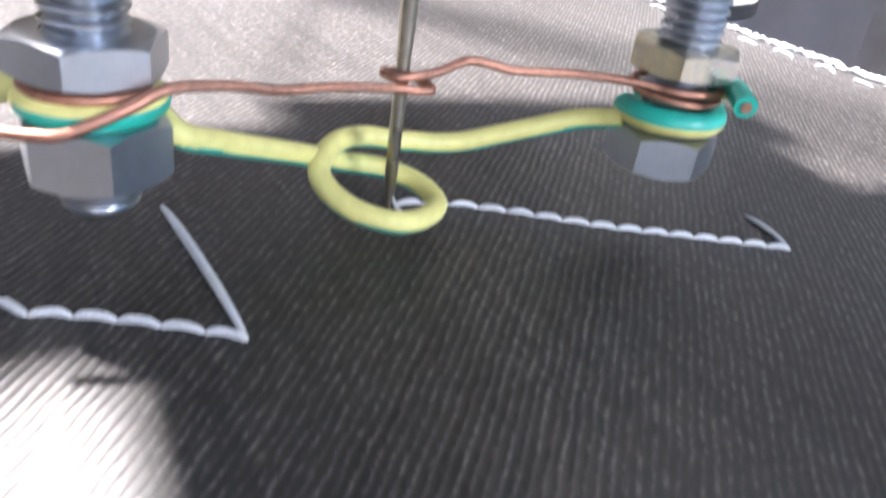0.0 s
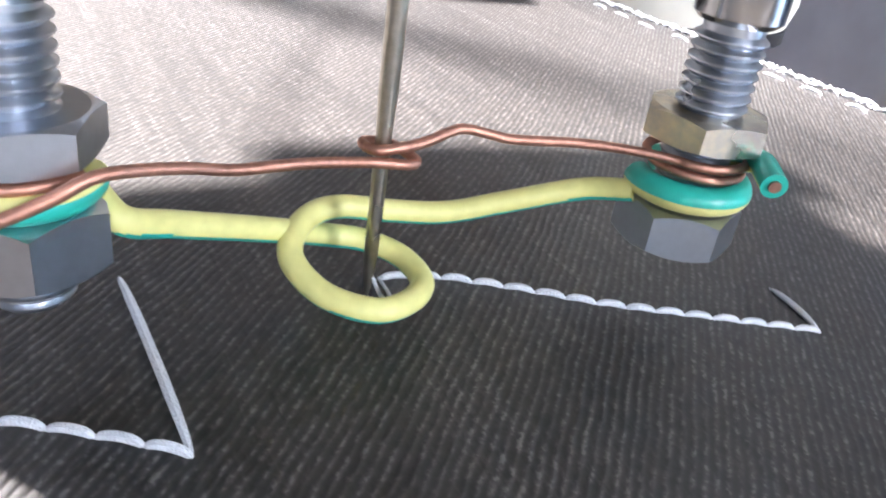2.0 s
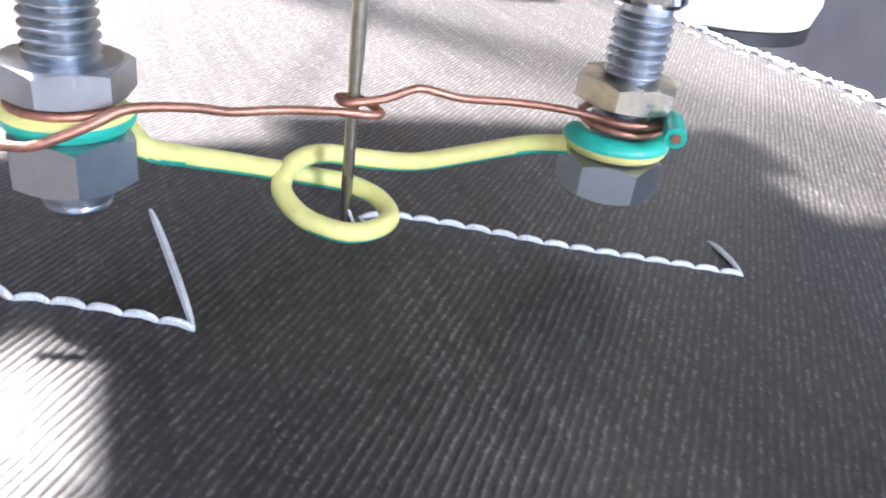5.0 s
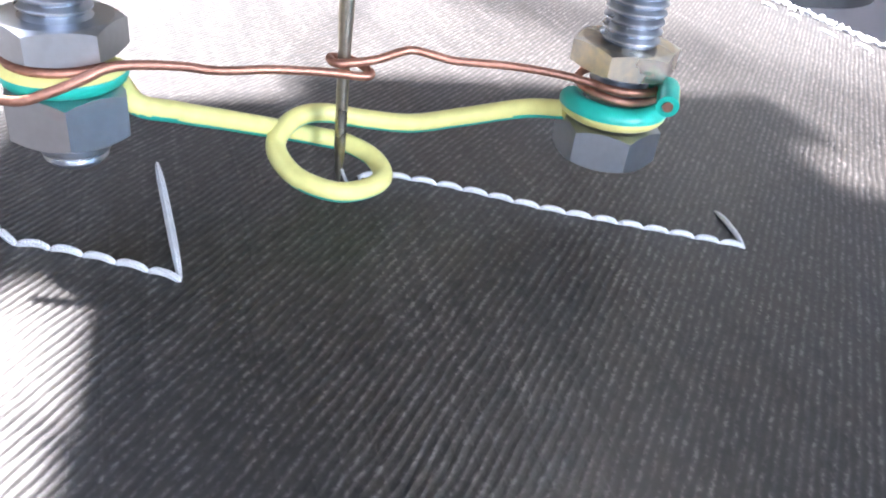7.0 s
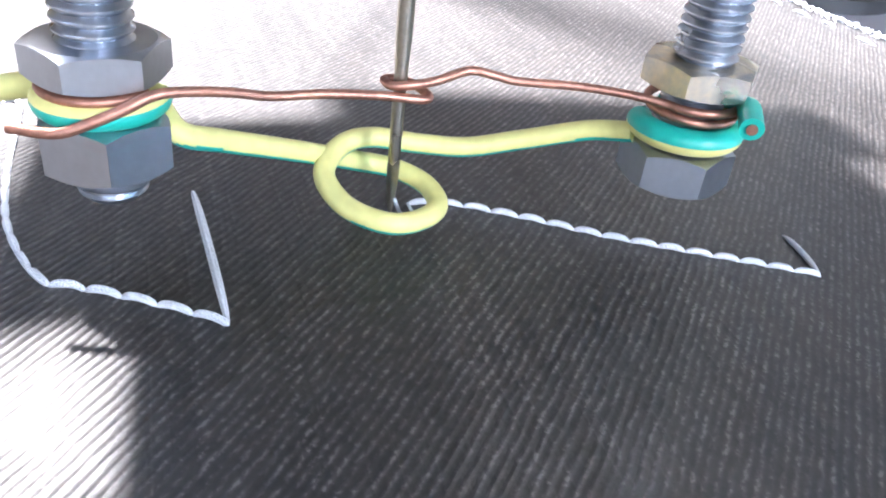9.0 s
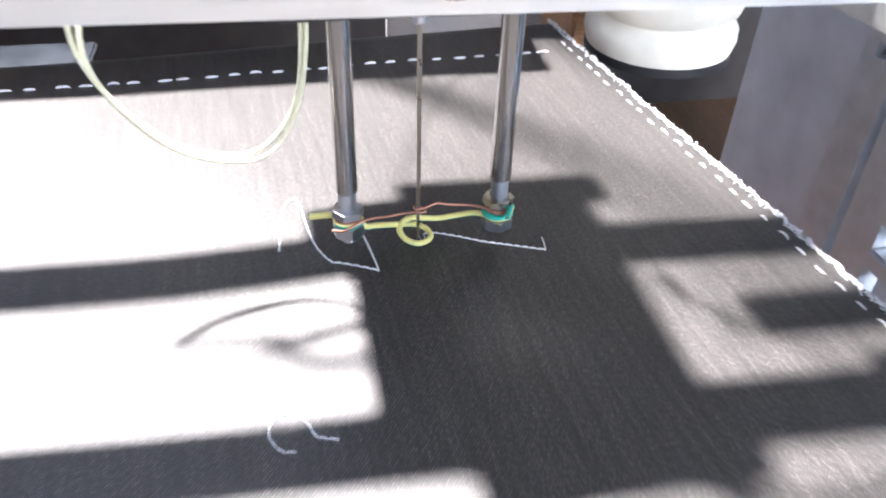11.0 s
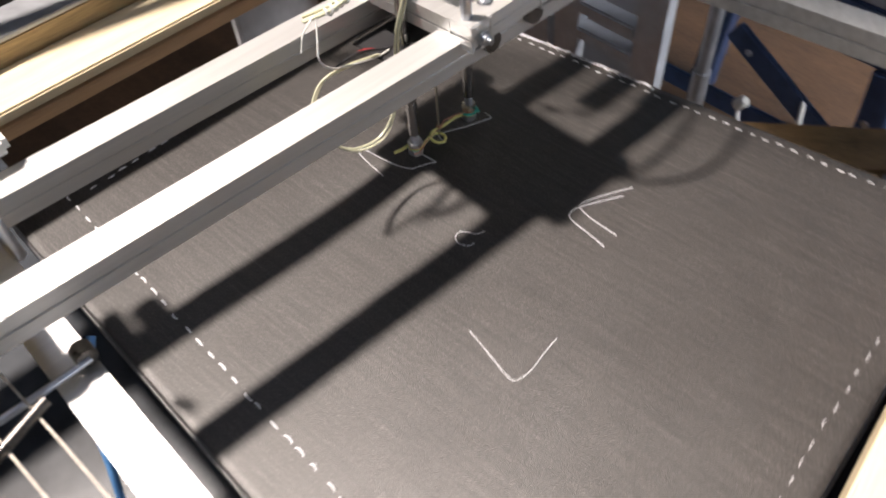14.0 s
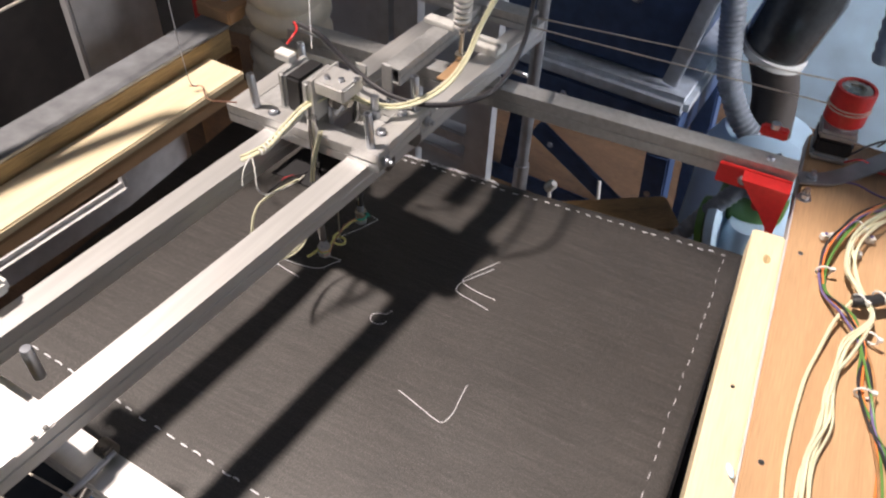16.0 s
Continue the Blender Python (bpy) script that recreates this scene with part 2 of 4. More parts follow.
def hex_nut(flats, height, hole, turn=0.0):
    """A nut with chamfered corners: the hexagon meets a cone at both faces."""
    bm = bmesh.new()
    rc = flats / math.sqrt(3)
    levels = []
    for z, cone in ((0.0, flats * 0.475), (height * 0.12, rc), (height * 0.88, rc), (height, flats * 0.475)):
        ring = []
        for k in range(48):
            a = 2 * math.pi * k / 48
            hexr = flats / 2 / math.cos((a + math.pi / 6) % (math.pi / 3) - math.pi / 6)
            hexr = flats / 2 / math.cos(((a) % (math.pi / 3)) - math.pi / 6)
            rr = min(hexr, cone) if z in (0.0, height) else hexr
            zz = z
            if z not in (0.0, height):
                lift = height * 0.12 * (1 - (hexr - flats / 2) / (rc - flats / 2))
                zz = z - lift * 0.85 if z < height / 2 else z + lift * 0.85
            ring.append(bm.verts.new((rr * math.cos(a + radians(turn)), rr * math.sin(a + radians(turn)), zz)))
        levels.append(ring)
    inner0 = [bm.verts.new((hole * math.cos(2 * math.pi * k / 48 + radians(turn)), hole * math.sin(2 * math.pi * k / 48 + radians(turn)), 0)) for k in range(48)]
    inner1 = [bm.verts.new((v.co.x, v.co.y, height)) for v in inner0]
    chain = [inner0, *levels, inner1]
    for a, c in zip(chain, chain[1:]):
        for k in range(48):
            bm.faces.new((a[k], a[(k + 1) % 48], c[(k + 1) % 48], c[k]))
    return bm


def bar(a, b, wide, high, bevel=0.001, bm=None):
    """A square bar from a to b (centres of its ends)."""
    a, b = Vector(a), Vector(b)
    d = b - a
    q = d.to_track_quat("X", "Z").to_matrix().to_4x4()
    one = box((0, -wide / 2, -high / 2), (d.length, wide / 2, high / 2), bevel)
    one.transform(Matrix.Translation(a) @ q)
    return one


def add(bm, other):
    me = bpy.data.meshes.new("tmp")
    other.to_mesh(me)
    other.free()
    bm.from_mesh(me)
    bpy.data.meshes.remove(me)
    return bm


def channel(a, b, wide, high, wall=0.002):
    """A square tube with a fine groove along its side faces and open ends."""
    a, b = Vector(a), Vector(b)
    d = b - a
    w, h, g = wide / 2, high / 2, 0.0012
    out = [(-w, -h), (w, -h), (w, -g), (w - g, -g), (w - g, g), (w, g), (w, h), (-w, h), (-w, g), (-w + g, g), (-w + g, -g), (-w, -g)]
    k = (w - wall) / w
    inn = [(x * k, y * (h - wall) / h) for x, y in out]
    bm = bmesh.new()
    q = d.to_track_quat("X", "Z").to_matrix()
    def ring(pts, s):
        return [bm.verts.new(a + q @ Vector((s * d.length, x, y))) for x, y in pts]
    o0, o1, i0, i1 = ring(out, 0), ring(out, 1), ring(inn, 0), ring(inn, 1)
    n = len(out)
    for i in range(n):
        j = (i + 1) % n
        bm.faces.new((o0[i], o0[j], o1[j], o1[i]))
        bm.faces.new((i0[j], i0[i], i1[i], i1[j]))
        bm.faces.new((o0[j], o0[i], i0[i], i0[j]))
        bm.faces.new((o1[i], o1[j], i1[j], i1[i]))
    bmesh.ops.recalc_face_normals(bm, faces=bm.faces)
    return bm


# ---- the cloth ----
def cloth_z(x, y):
    """Height of the cloth: a low rise under the foot and soft waves."""
    rise = 0.0075 * math.exp(-((x + 0.002) ** 2 + y ** 2) / (2 * 0.06 ** 2))
    return rise + 0.0012 * noise.noise(Vector((x * 9, y * 9, 0.3))) - 0.0006


CORNERS = (Vector((-0.250, -0.352, 0)), Vector((0.468, -0.345, 0)), Vector((0.413, 0.264, 0)), Vector((-0.290, 0.158, 0)))


def cloth_point(u, v):
    a, b, c, d = CORNERS
    return (a * (1 - u) + b * u) * (1 - v) + (d * (1 - u) + c * u) * v


cloth = thing("cloth_sheet", (0, 0, 0), "brown-black twill cloth stretched flat, basted with white thread", "cloth")
bm = bmesh.new()
NU, NV = 180, 150
grid = []
for i in range(NU + 1):
    row = []
    for j in range(NV + 1):
        u, v = i / NU, j / NV
        p = cloth_point(u, v)
        edge = min(u * 0.71, (1 - u) * 0.69, v * 0.56, (1 - v) * 0.56)
        drop = 0.008 * max(0, 1 - edge / 0.006) ** 2
        p.z = cloth_z(p.x, p.y) - drop
        row.append(bm.verts.new(p))
    grid.append(row)
for i in range(NU):
    for j in range(NV):
        bm.faces.new((grid[i][j], grid[i + 1][j], grid[i + 1][j + 1], grid[i][j + 1]))
sheet = part("twill_sheet", bm, CLOTH, cloth, smooth=True)
sol = sheet.modifiers.new("thickness", "SOLIDIFY")
sol.thickness, sol.offset = 0.0012, -1


def on_cloth(x, y, up=0.0):
    return Vector((x, y, cloth_z(x, y) + up))


def stitched(name, pts, length, r, label):
    """A row of short arched stitches along a smooth line on the cloth."""
    line = [Vector((x, y, 0)) for x, y in pts]
    line = smooth_line(line, 12) if len(line) > 2 else line
    total = [0.0]
    for a, b in zip(line, line[1:]):
        total.append(total[-1] + (b - a).length)
    count = max(1, round(total[-1] / length))
    def at(s):
        return Vector((float(np.interp(s, total, [p.x for p in line])), float(np.interp(s, total, [p.y for p in line])), 0))
    row = new(name)
    row.parent = cloth
    row["label"] = label
    for k in range(count):
        s0, s1 = total[-1] * k / count, total[-1] * (k + 1) / count
        arch = []
        for f, lift in ((0, -0.6), (0.12, 0.5), (0.35, 1.1), (0.65, 1.1), (0.88, 0.5), (1, -0.6)):
            p = at(s0 + (s1 - s0) * f)
            arch.append(on_cloth(p.x, p.y, r * lift))
        part("stitch", tube(arch, [r * 0.55, r * 1.1, r * 1.1, r * 0.55], 6, 2), THREAD, row, smooth=True)
    return row


# white basting round the edge: loose running stitches, each one a part
def basting(start, end, count, thick):
    a, b = Vector((*start, 0)), Vector((*end, 0))
    for k in range(count):
        f = (k + 0.25 + 0.3 * random.random()) / count
        step = (b - a) / count * random.uniform(0.42, 0.62)
        p, q = a + (b - a) * f, a + (b - a) * f + step
        sway = (b - a).normalized().cross(Vector((0, 0, 1))) * random.uniform(-0.0015, 0.0015)
        bm = tube([on_cloth(p.x, p.y, -0.0006), on_cloth(*(p * 0.75 + q * 0.25 + sway).xy, 0.0003), on_cloth(*(p * 0.25 + q * 0.75 + sway).xy, 0.0003), on_cloth(q.x, q.y, -0.0006)],
                  [thick * 0.65, thick, thick * 0.65], 6, 3)
        part("basting_stitch", bm, THREAD, cloth, smooth=True)


basting((-0.255, 0.148), (0.395, 0.246), 46, 0.00065)
basting((0.391, 0.245), (0.440, -0.320), 30, 0.00036)
basting((-0.212, -0.280), (-0.232, 0.135), 26, 0.0010)
basting((-0.225, -0.296), (0.440, -0.300), 38, 0.0011)

# frayed white selvedge along the far edge
fray = bmesh.new()
for k in range(260):
    f = (k + random.random()) / 260
    p = CORNERS[3].lerp(CORNERS[2], f * 0.55) + Vector((0, -0.0065 + random.uniform(-0.002, 0.002), 0))
    d = Vector((random.uniform(-1, 1), random.uniform(-0.35, 0.35), 0)) * 0.0045
    tube([on_cloth(p.x - d.x, p.y - d.y, 0.0002), on_cloth(p.x, p.y + random.uniform(-0.001, 0.001), 0.0011), on_cloth(p.x + d.x, p.y + d.y, 0.0002)], 0.00038, 5, 3, fray)
part("selvedge", fray, THREAD, cloth, "frayed white selvedge threads", True)

stitched("embroidered_line", [(-0.0108, 0.0019), (-0.0103, 0.0082), (-0.0064, 0.0178), (-0.0012, 0.0292), (0.0028, 0.0420), (0.0052, 0.0506), (0.0078, 0.0597)], 0.0042, 0.00042, "white lock-stitched line")
stitched("embroidered_line", [(0.0078, 0.0597), (-0.0036, 0.0609)], 0.016, 0.0004, "single white jump stitch")
stitched("embroidered_line", [(-0.0125, -0.0688), (-0.036, -0.0670), (-0.0525, -0.0645), (-0.0575, -0.0590), (-0.047, -0.0565), (-0.030, -0.0545), (-0.0120, -0.0510), (0.0010, -0.0452), (0.0040, -0.0403), (0.0064, -0.0356), (0.0110, -0.0275), (0.0138, -0.0232)], 0.0046, 0.00048, "white lock-stitched line")
stitched("embroidered_line", [(0.0138, -0.0232), (-0.0185, -0.0280)], 0.043, 0.00055, "single white jump stitch")
stitched("embroidered_line", [(0.168, -0.134), (0.195, -0.139), (0.216, -0.143), (0.226, -0.142), (0.229, -0.128), (0.226, -0.108), (0.224, -0.090)], 0.0046, 0.00045, "white stitched vee")
stitched("embroidered_line", [(0.104, -0.050), (0.101, -0.058), (0.095, -0.061), (0.089, -0.066), (0.090, -0.073), (0.097, -0.076), (0.105, -0.072), (0.107, -0.066)], 0.004, 0.00045, "white stitched small loop")
stitched("embroidered_line", [(0.167, 0.083), (0.155, 0.060), (0.146, 0.040), (0.147, 0.031), (0.158, 0.028), (0.172, 0.027), (0.192, 0.027)], 0.0046, 0.00045, "white stitched curve")
stitched("embroidered_line", [(0.167, 0.069), (0.152, 0.042), (0.145, 0.026), (0.147, 0.016), (0.158, 0.013), (0.172, 0.012), (0.192, 0.0095)], 0.0046, 0.00045, "white stitched curve")

# ---- frame under the cloth, rails and boards ----
hoop = thing("stretcher_frame", (0, 0, -0.018), "dark wooden frame that carries the stretched cloth", "frame")
inset = [c * 0.97 for c in CORNERS]
for a, b in zip(inset, inset[1:] + inset[:1]):
    part("batten", bar(a, b, 0.02, 0.022), DARK_WALL, hoop)

FRONT_X, BACK_X, BEAM_Z, SKEW = 0.0510, -0.0540, 0.1600, 0.042
gantry = thing("gantry", (0, 0, 0.143), "pair of square aluminium tubes carrying the sewing head", "gantry")
for x, z in ((FRONT_X, BEAM_Z), (BACK_X - 0.003, BEAM_Z - 0.009)):
    part("beam", channel((x - 0.47 * SKEW, -0.47, z - 0.143), (x + 0.335 * SKEW, 0.335, z - 0.143), 0.0255, 0.0255), ALU, gantry)

near_rail = thing("near_rail", (0, 0, 0), "square aluminium rail along the near side", "rail")
part("rail_tube", channel((-0.42, -0.385, 0.094), (0.62, -0.379, 0.094), 0.03, 0.026), ALU, near_rail)
for x in (-0.3, 0.0, 0.30, 0.45):
    part("rail_screw", lathe([(0.0045, 0.107), (0.0045, 0.1085), (0.003, 0.110)], 14, pose(x, -0.382, 0)), STEEL, near_rail, smooth=True)
far_rail = thing("far_rail", (0, 0, 0), "square aluminium rail along the far side", "rail")
part("rail_tube", channel((-0.33, 0.190, 0.116), (0.426, 0.279, 0.116), 0.026, 0.028), ALU_DULL, far_rail)

part("end_plug", box((-0.3365, 0.178, 0.104), (-0.3315, 0.202, 0.128), 0.001), BLACK, far_rail, "black plastic end plug")
part("rail_screw", lathe([(0.0045, 0.0), (0.0045, 0.0015), (0.003, 0.003)], 14, pose(0.395, 0.2754, 0.1300)), STEEL, far_rail, smooth=True)
left_board = thing("side_board", (0, 0, 0), "bleached pine plank beside a steel-capped timber rail", "board")
part("plank", box((-0.300, -0.75, 0.088), (-0.238, 0.112, 0.100), 0.002), PALE, left_board)
part("plank_lip", box((-0.246, -0.75, 0.074), (-0.234, 0.112, 0.0875), 0.001), PLY, left_board)
part("timber", box((-0.345, -0.75, 0.085), (-0.303, 0.16, 0.121), 0.002), PALE_OLD, left_board)
part("steel_cap", box((-0.350, -0.75, 0.1212), (-0.301, 0.16, 0.126), 0.001), GREY_METAL, left_board)

DECK = dict(at=(0.445, 0.205, 0.0), turn=7.0)
deck = thing("side_deck", DECK["at"], "orange-brown plywood deck with electronics", "board", turn=7.0)
part("panel", box((0.0, -0.75, 0.082), (0.42, 0.20, 0.100), 0.002), PLY, deck)
part("front_edge", box((-0.0018, -0.75, 0.078), (-0.0004, 0.195, 0.0985), 0.0004), GREY, deck, "thin grey edge band")
for y in (-0.62, -0.30, -0.03, 0.16):
    part("deck_screw", lathe([(0.0026, 0.0998), (0.0026, 0.1006), (0.0010, 0.1004)], 14, pose(0.014, y, 0)), STEEL, deck, smooth=True)
strip = thing("pine_strip", DECK["at"], "pale sunlit pine batten beside the deck", "board", turn=7.0)
part("batten", box((-0.036, -0.75, 0.062), (-0.002, -0.006, 0.096), 0.002), PALE, strip)


for y, k in ((-0.05, 0.006),):
    part("knot", lathe([(k, 0.0955), (k * 0.9, 0.0962), (0.001, 0.0962)], 12, pose(-0.016, y, 0) @ Matrix.Diagonal((0.7, 1.3, 1, 1))), PALE_OLD, strip, "dark knot in the wood")
part("strip_nail", lathe([(0.002, 0.095), (0.002, 0.0964)], 10, pose(-0.020, -0.23, 0)), DARK_STEEL, strip)


# ---- sewing head: rods, nuts, wire, needle ----
def nut_thing(at, flats, height, turn, material, label, group):
    o = part("hex_nut", hex_nut(flats, height, 0.0036, turn), material, None, smooth=False)
    o.location = at
    return tagged(o, label, "nut", group)


LEFT, RIGHT = -0.0354, 0.0356


def guide_rod(y, foot_z, neck_z, label):
    """A steel rod whose lower end carries an M8 thread up to neck_z."""
    rod = thing("guide_rod", (0, y, foot_z), label, "rod", "guide rods")
    top = neck_z - foot_z
    prof = [(0.0030, 0.0), (0.0038, 0.0008)]
    z = 0.0012
    while z < top - 0.001:
        prof += [(0.0034, z), (0.0041, z + 0.0005), (0.0041, z + 0.0007), (0.0034, z + 0.00125)]
        z += 0.00125
    part("thread", lathe(prof + [(0.0034, top)], 28), STEEL, rod, "", True)
    part("shaft", lathe([(0.0042, top + 0.0001), (0.0049, top + 0.0008), (0.0049, 0.210 - foot_z), (0.0044, 0.2105 - foot_z)], 28), CHROME, rod, "polished smooth shaft", True)
    return rod


guide_rod(LEFT, 0.0156, 0.0425, "polished steel rod whose threaded tip shows below its nut")
guide_rod(RIGHT, 0.0172, 0.0431, "polished steel rod with its threaded end inside a nut")
nut_thing((0, LEFT, 0.0194), 0.0130, 0.0064, 7, STEEL, "zinc-plated lower lock nut", "nuts")
nut_thing((0, LEFT, 0.0298), 0.0130, 0.0040, -19, STEEL, "zinc-plated upper lock nut", "nuts")
nut_thing((0, RIGHT, 0.0164), 0.0130, 0.0056, 0, STEEL, "zinc-plated lower lock nut", "nuts")
nut_thing((0, RIGHT, 0.0297), 0.0130, 0.0036, 20, BRASSY, "yellow-passivated upper lock nut", "nuts")


def arc(cx, cy, r, a0, a1, z0, z1, n=12):
    return [(cx + r * math.cos(radians(a0 + (a1 - a0) * k / n)), cy + r * math.sin(radians(a0 + (a1 - a0) * k / n)), z0 + (z1 - z0) * k / n) for k in range(n + 1)]


def two_tone(pts, r, parent, stripe):
    """Insulated wire: a yellow half and a green half that follow the line."""
    bm = tube(pts, r, 28, 10)
    bm.faces.ensure_lookup_table()
    o = part("sleeve", bm, YELLOW, parent, "yellow and green striped insulation", True)
    o.data.materials.append(GREEN)
    for f in o.data.polygons:
        if stripe(f.center, f.normal):
            f.material_index = 1
    return o


foot = thing("presser_foot", (0, 0, 0), "yellow-green insulated wire bent into a ring between nuts", "presser foot")
WIRE_R, CU_R = 0.00140, 0.00058
# from behind the left rod, round it, through one full ring, and on round the right rod
tail = [(-0.0120, -0.0520, 0.0222), (-0.0085, -0.0475, 0.0246), (-0.0062, -0.0410, 0.0264)] + arc(0, LEFT, 0.0057, 195, 450, 0.0272, 0.0274, 18)
wire = [(-0.0052, -0.0335, 0.0268), (-0.0022, -0.0302, 0.0254)]
wire += [(0.0015, -0.0276, 0.0236), (-0.0016, -0.0231, 0.0212), (-0.0052, -0.0164, 0.0184), (-0.0080, -0.0103, 0.0160), (-0.0105, -0.0052, 0.0138), (-0.0100, -0.0007, 0.0130), (-0.0070, 0.0031, 0.0121),
         (-0.0022, 0.0039, 0.0116), (0.0015, 0.0011, 0.0117), (0.0036, -0.0036, 0.0124), (0.0012, -0.0083, 0.0132), (-0.0030, -0.0107, 0.0145), (-0.0062, -0.0105, 0.0158), (-0.0092, -0.0078, 0.0172),
         (-0.0106, -0.0038, 0.0174), (-0.0108, 0.0024, 0.0164), (-0.0100, 0.0093, 0.0162), (-0.0085, 0.0166, 0.0180), (-0.0055, 0.0247, 0.0208), (-0.0012, 0.0292, 0.0226)]
collar = arc(0, RIGHT, 0.0059, -115, 185, 0.0240, 0.0246, 20)


def stripe(c, n):
    """Green runs along the underside of the wire."""
    return n.z < -0.42


two_tone(wire, WIRE_R, foot, stripe)
two_tone(tail, WIRE_R + 0.00012, foot, lambda c, n: n.z < 0.30 and c.y > LEFT - 0.0068)
two_tone(collar, 0.00170, foot, lambda c, n: n.z > -0.05)
end = [(-0.0035, 0.0414, 0.0258), (0.0010, 0.0420, 0.0272), (0.0055, 0.0402, 0.0288), (0.0085, 0.0386, 0.0289), (0.0111, 0.0373, 0.0286)]
two_tone(end, 0.00145, foot, lambda c, n: n.z > -0.2 and n.y < 0.75)
part("wire_core", tube([(0.0100, 0.0378, 0.0287), (0.01135, 0.0372, 0.0286)], 0.0007, 10, 1), COPPER, foot, "copper core at the cut end")
cu = [(0.0066, -0.0435, 0.0266), (0.0080, -0.0390, 0.0266), (0.0080, -0.0358, 0.0276), (0.0076, -0.0324, 0.0290), (0.0065, -0.0295, 0.0301), (0.0052, -0.0264, 0.0300), (0.0035, -0.0220, 0.0293),
      (0.0020, -0.0179, 0.0283), (0.0004, -0.0116, 0.0280), (-0.0010, -0.0048, 0.0273), (-0.0012, -0.0003, 0.0268), (-0.0018, 0.0011, 0.0268), (-0.0032, 0.0007, 0.0271), (-0.0046, -0.0010, 0.0277),
      (-0.0050, -0.0033, 0.0279), (-0.0042, -0.0040, 0.0279), (-0.0018, -0.0030, 0.0282), (-0.0024, 0.0016, 0.0286), (-0.0034, 0.0051, 0.0294), (-0.0037, 0.0071, 0.0296), (-0.0034, 0.0102, 0.0290),
      (-0.0032, 0.0129, 0.0285), (-0.0015, 0.0205, 0.0286), (0.0008, 0.0265, 0.0285)]
cu += arc(0, RIGHT, 0.0059, -62, 60, 0.0282, 0.0282, 8) + arc(0, RIGHT, 0.0056, 75, 330, 0.0279, 0.0268, 12) + arc(0, RIGHT, 0.0056, 345, 420, 0.0267, 0.0267, 5)
part("copper_wire", tube(cu, CU_R, 10, 6), COPPER, foot, "bare copper wire looped once round the needle", True)
cu2 = arc(0, LEFT, 0.0060, -120, 55, 0.0288, 0.0291, 12)
part("copper_wire", tube(cu2, CU_R, 10, 4), COPPER, foot, "bare copper wire wound under the nut", True)

needle = thing("needle", (-0.0031, -0.0023, 0.0), "long worn steel sewing needle", "needle")
part("needle_blade", lathe([(0.0001, 0.0090), (0.0005, 0.0120), (0.00078, 0.0150), (0.00085, 0.03), (0.00102, 0.034), (0.00105, 0.125)], 16), NEEDLE, needle, smooth=True)
part("needle_clamp", lathe([(0.002, 0.118), (0.0034, 0.119), (0.0034, 0.129), (0.0026, 0.130), (0.0026, 0.215)], 18), STEEL, needle, "steel needle bar with collar", True)
part("needle_thread", tube([(0.0006, 0.0003, 0.0125), (0.0010, 0.0012, 0.0105), (0.0006, 0.0030, 0.0084), (-0.0040, 0.0042, 0.0072), (-0.0077, 0.0042, 0.0069)], 0.00024, 6, 6), THREAD, needle, "white thread from the needle eye to the cloth")

# ---- carriage ----
ZC = 0.1665
carriage = thing("sewing_head", (0.003, 0, ZC), "open carriage of square aluminium tube with bolts", "machine head")
carriage.matrix_basis = pose(0.003, 0, ZC, 0, -4.5, 0)
part("front_bar", channel((0.0600, -0.0310, 0.0105), (0.0600, 0.0790, 0.0105), 0.025, 0.019), ALU, carriage)
part("back_bar", channel((-0.1130, -0.0310, 0.0095), (-0.1130, 0.0790, 0.0095), 0.022, 0.019), ALU, carriage)
part("cross_bar", channel((-0.1235, -0.0195, 0.0082), (0.0735, -0.0195, 0.0082), 0.0225, 0.0215), ALU, carriage)
part("cross_bar", channel((-0.1235, 0.0575, 0.0082), (0.0735, 0.0575, 0.0082), 0.0225, 0.0215), ALU, carriage)
part("top_plate", box((-0.1015, -0.0078, 0.0165), (-0.0060, 0.0458, 0.0185), 0.0005), ALU_DULL, carriage)
part("bed_plate", box((-0.0058, -0.0078, -0.0020), (0.0470, 0.0458, 0.0000), 0.0005), ALU_DULL, carriage, "plate under the open frame")
# two added sheets, sized to widen the head's shadow on the cloth
part("shade_plate", box((-0.0480, -0.0580, -0.0290), (0.0440, 0.0300, -0.0270), 0.0006), BLACK, carriage, "added dark sheet that widens the frame's cast shadow")
part("shade_plate", box((-0.1000, -0.0760, -0.0290), (-0.0700, 0.0300, -0.0270), 0.0006), BLACK, carriage, "added dark sheet that widens the frame's cast shadow")
for x, y in ((-0.090, -0.020), (0.060, -0.022), (-0.086, 0.057), (0.062, 0.057)):
    p = part("spacer_post", lathe([(0.0045, 0.020), (0.0045, 0.058), (0.0040, 0.0588), (0.0022, 0.0588), (0.0022, 0.050)], 20), STEEL, carriage, "threaded steel spacer", True)
    p.location = (x, y, 0)
for x, y in ((-0.066, -0.020), (0.056, 0.002), (0.055, 0.042), (-0.06, 0.056), (0.030, 0.056)):
    b = part("bolt_head", hex_nut(0.0085, 0.0045, 0.001), STEEL, carriage)
    b.location = (x, y, 0.0200)
    w = part("washer", lathe([(0.0065, 0.0190), (0.0065, 0.0199)], 20, pose(x, y, 0.0001)), STEEL, carriage)
for y, z in ((-0.0195, 0.006), (0.058, 0.008)):
    b = part("side_bolt", lathe([(0.006, 0.0), (0.006, 0.001), (0.0042, 0.0012), (0.0042, 0.005), (0.0025, 0.0055), (0.0025, 0.009)], 18, pose(0.0738, y, z, 0, 90, 0)), STEEL, carriage, smooth=True)
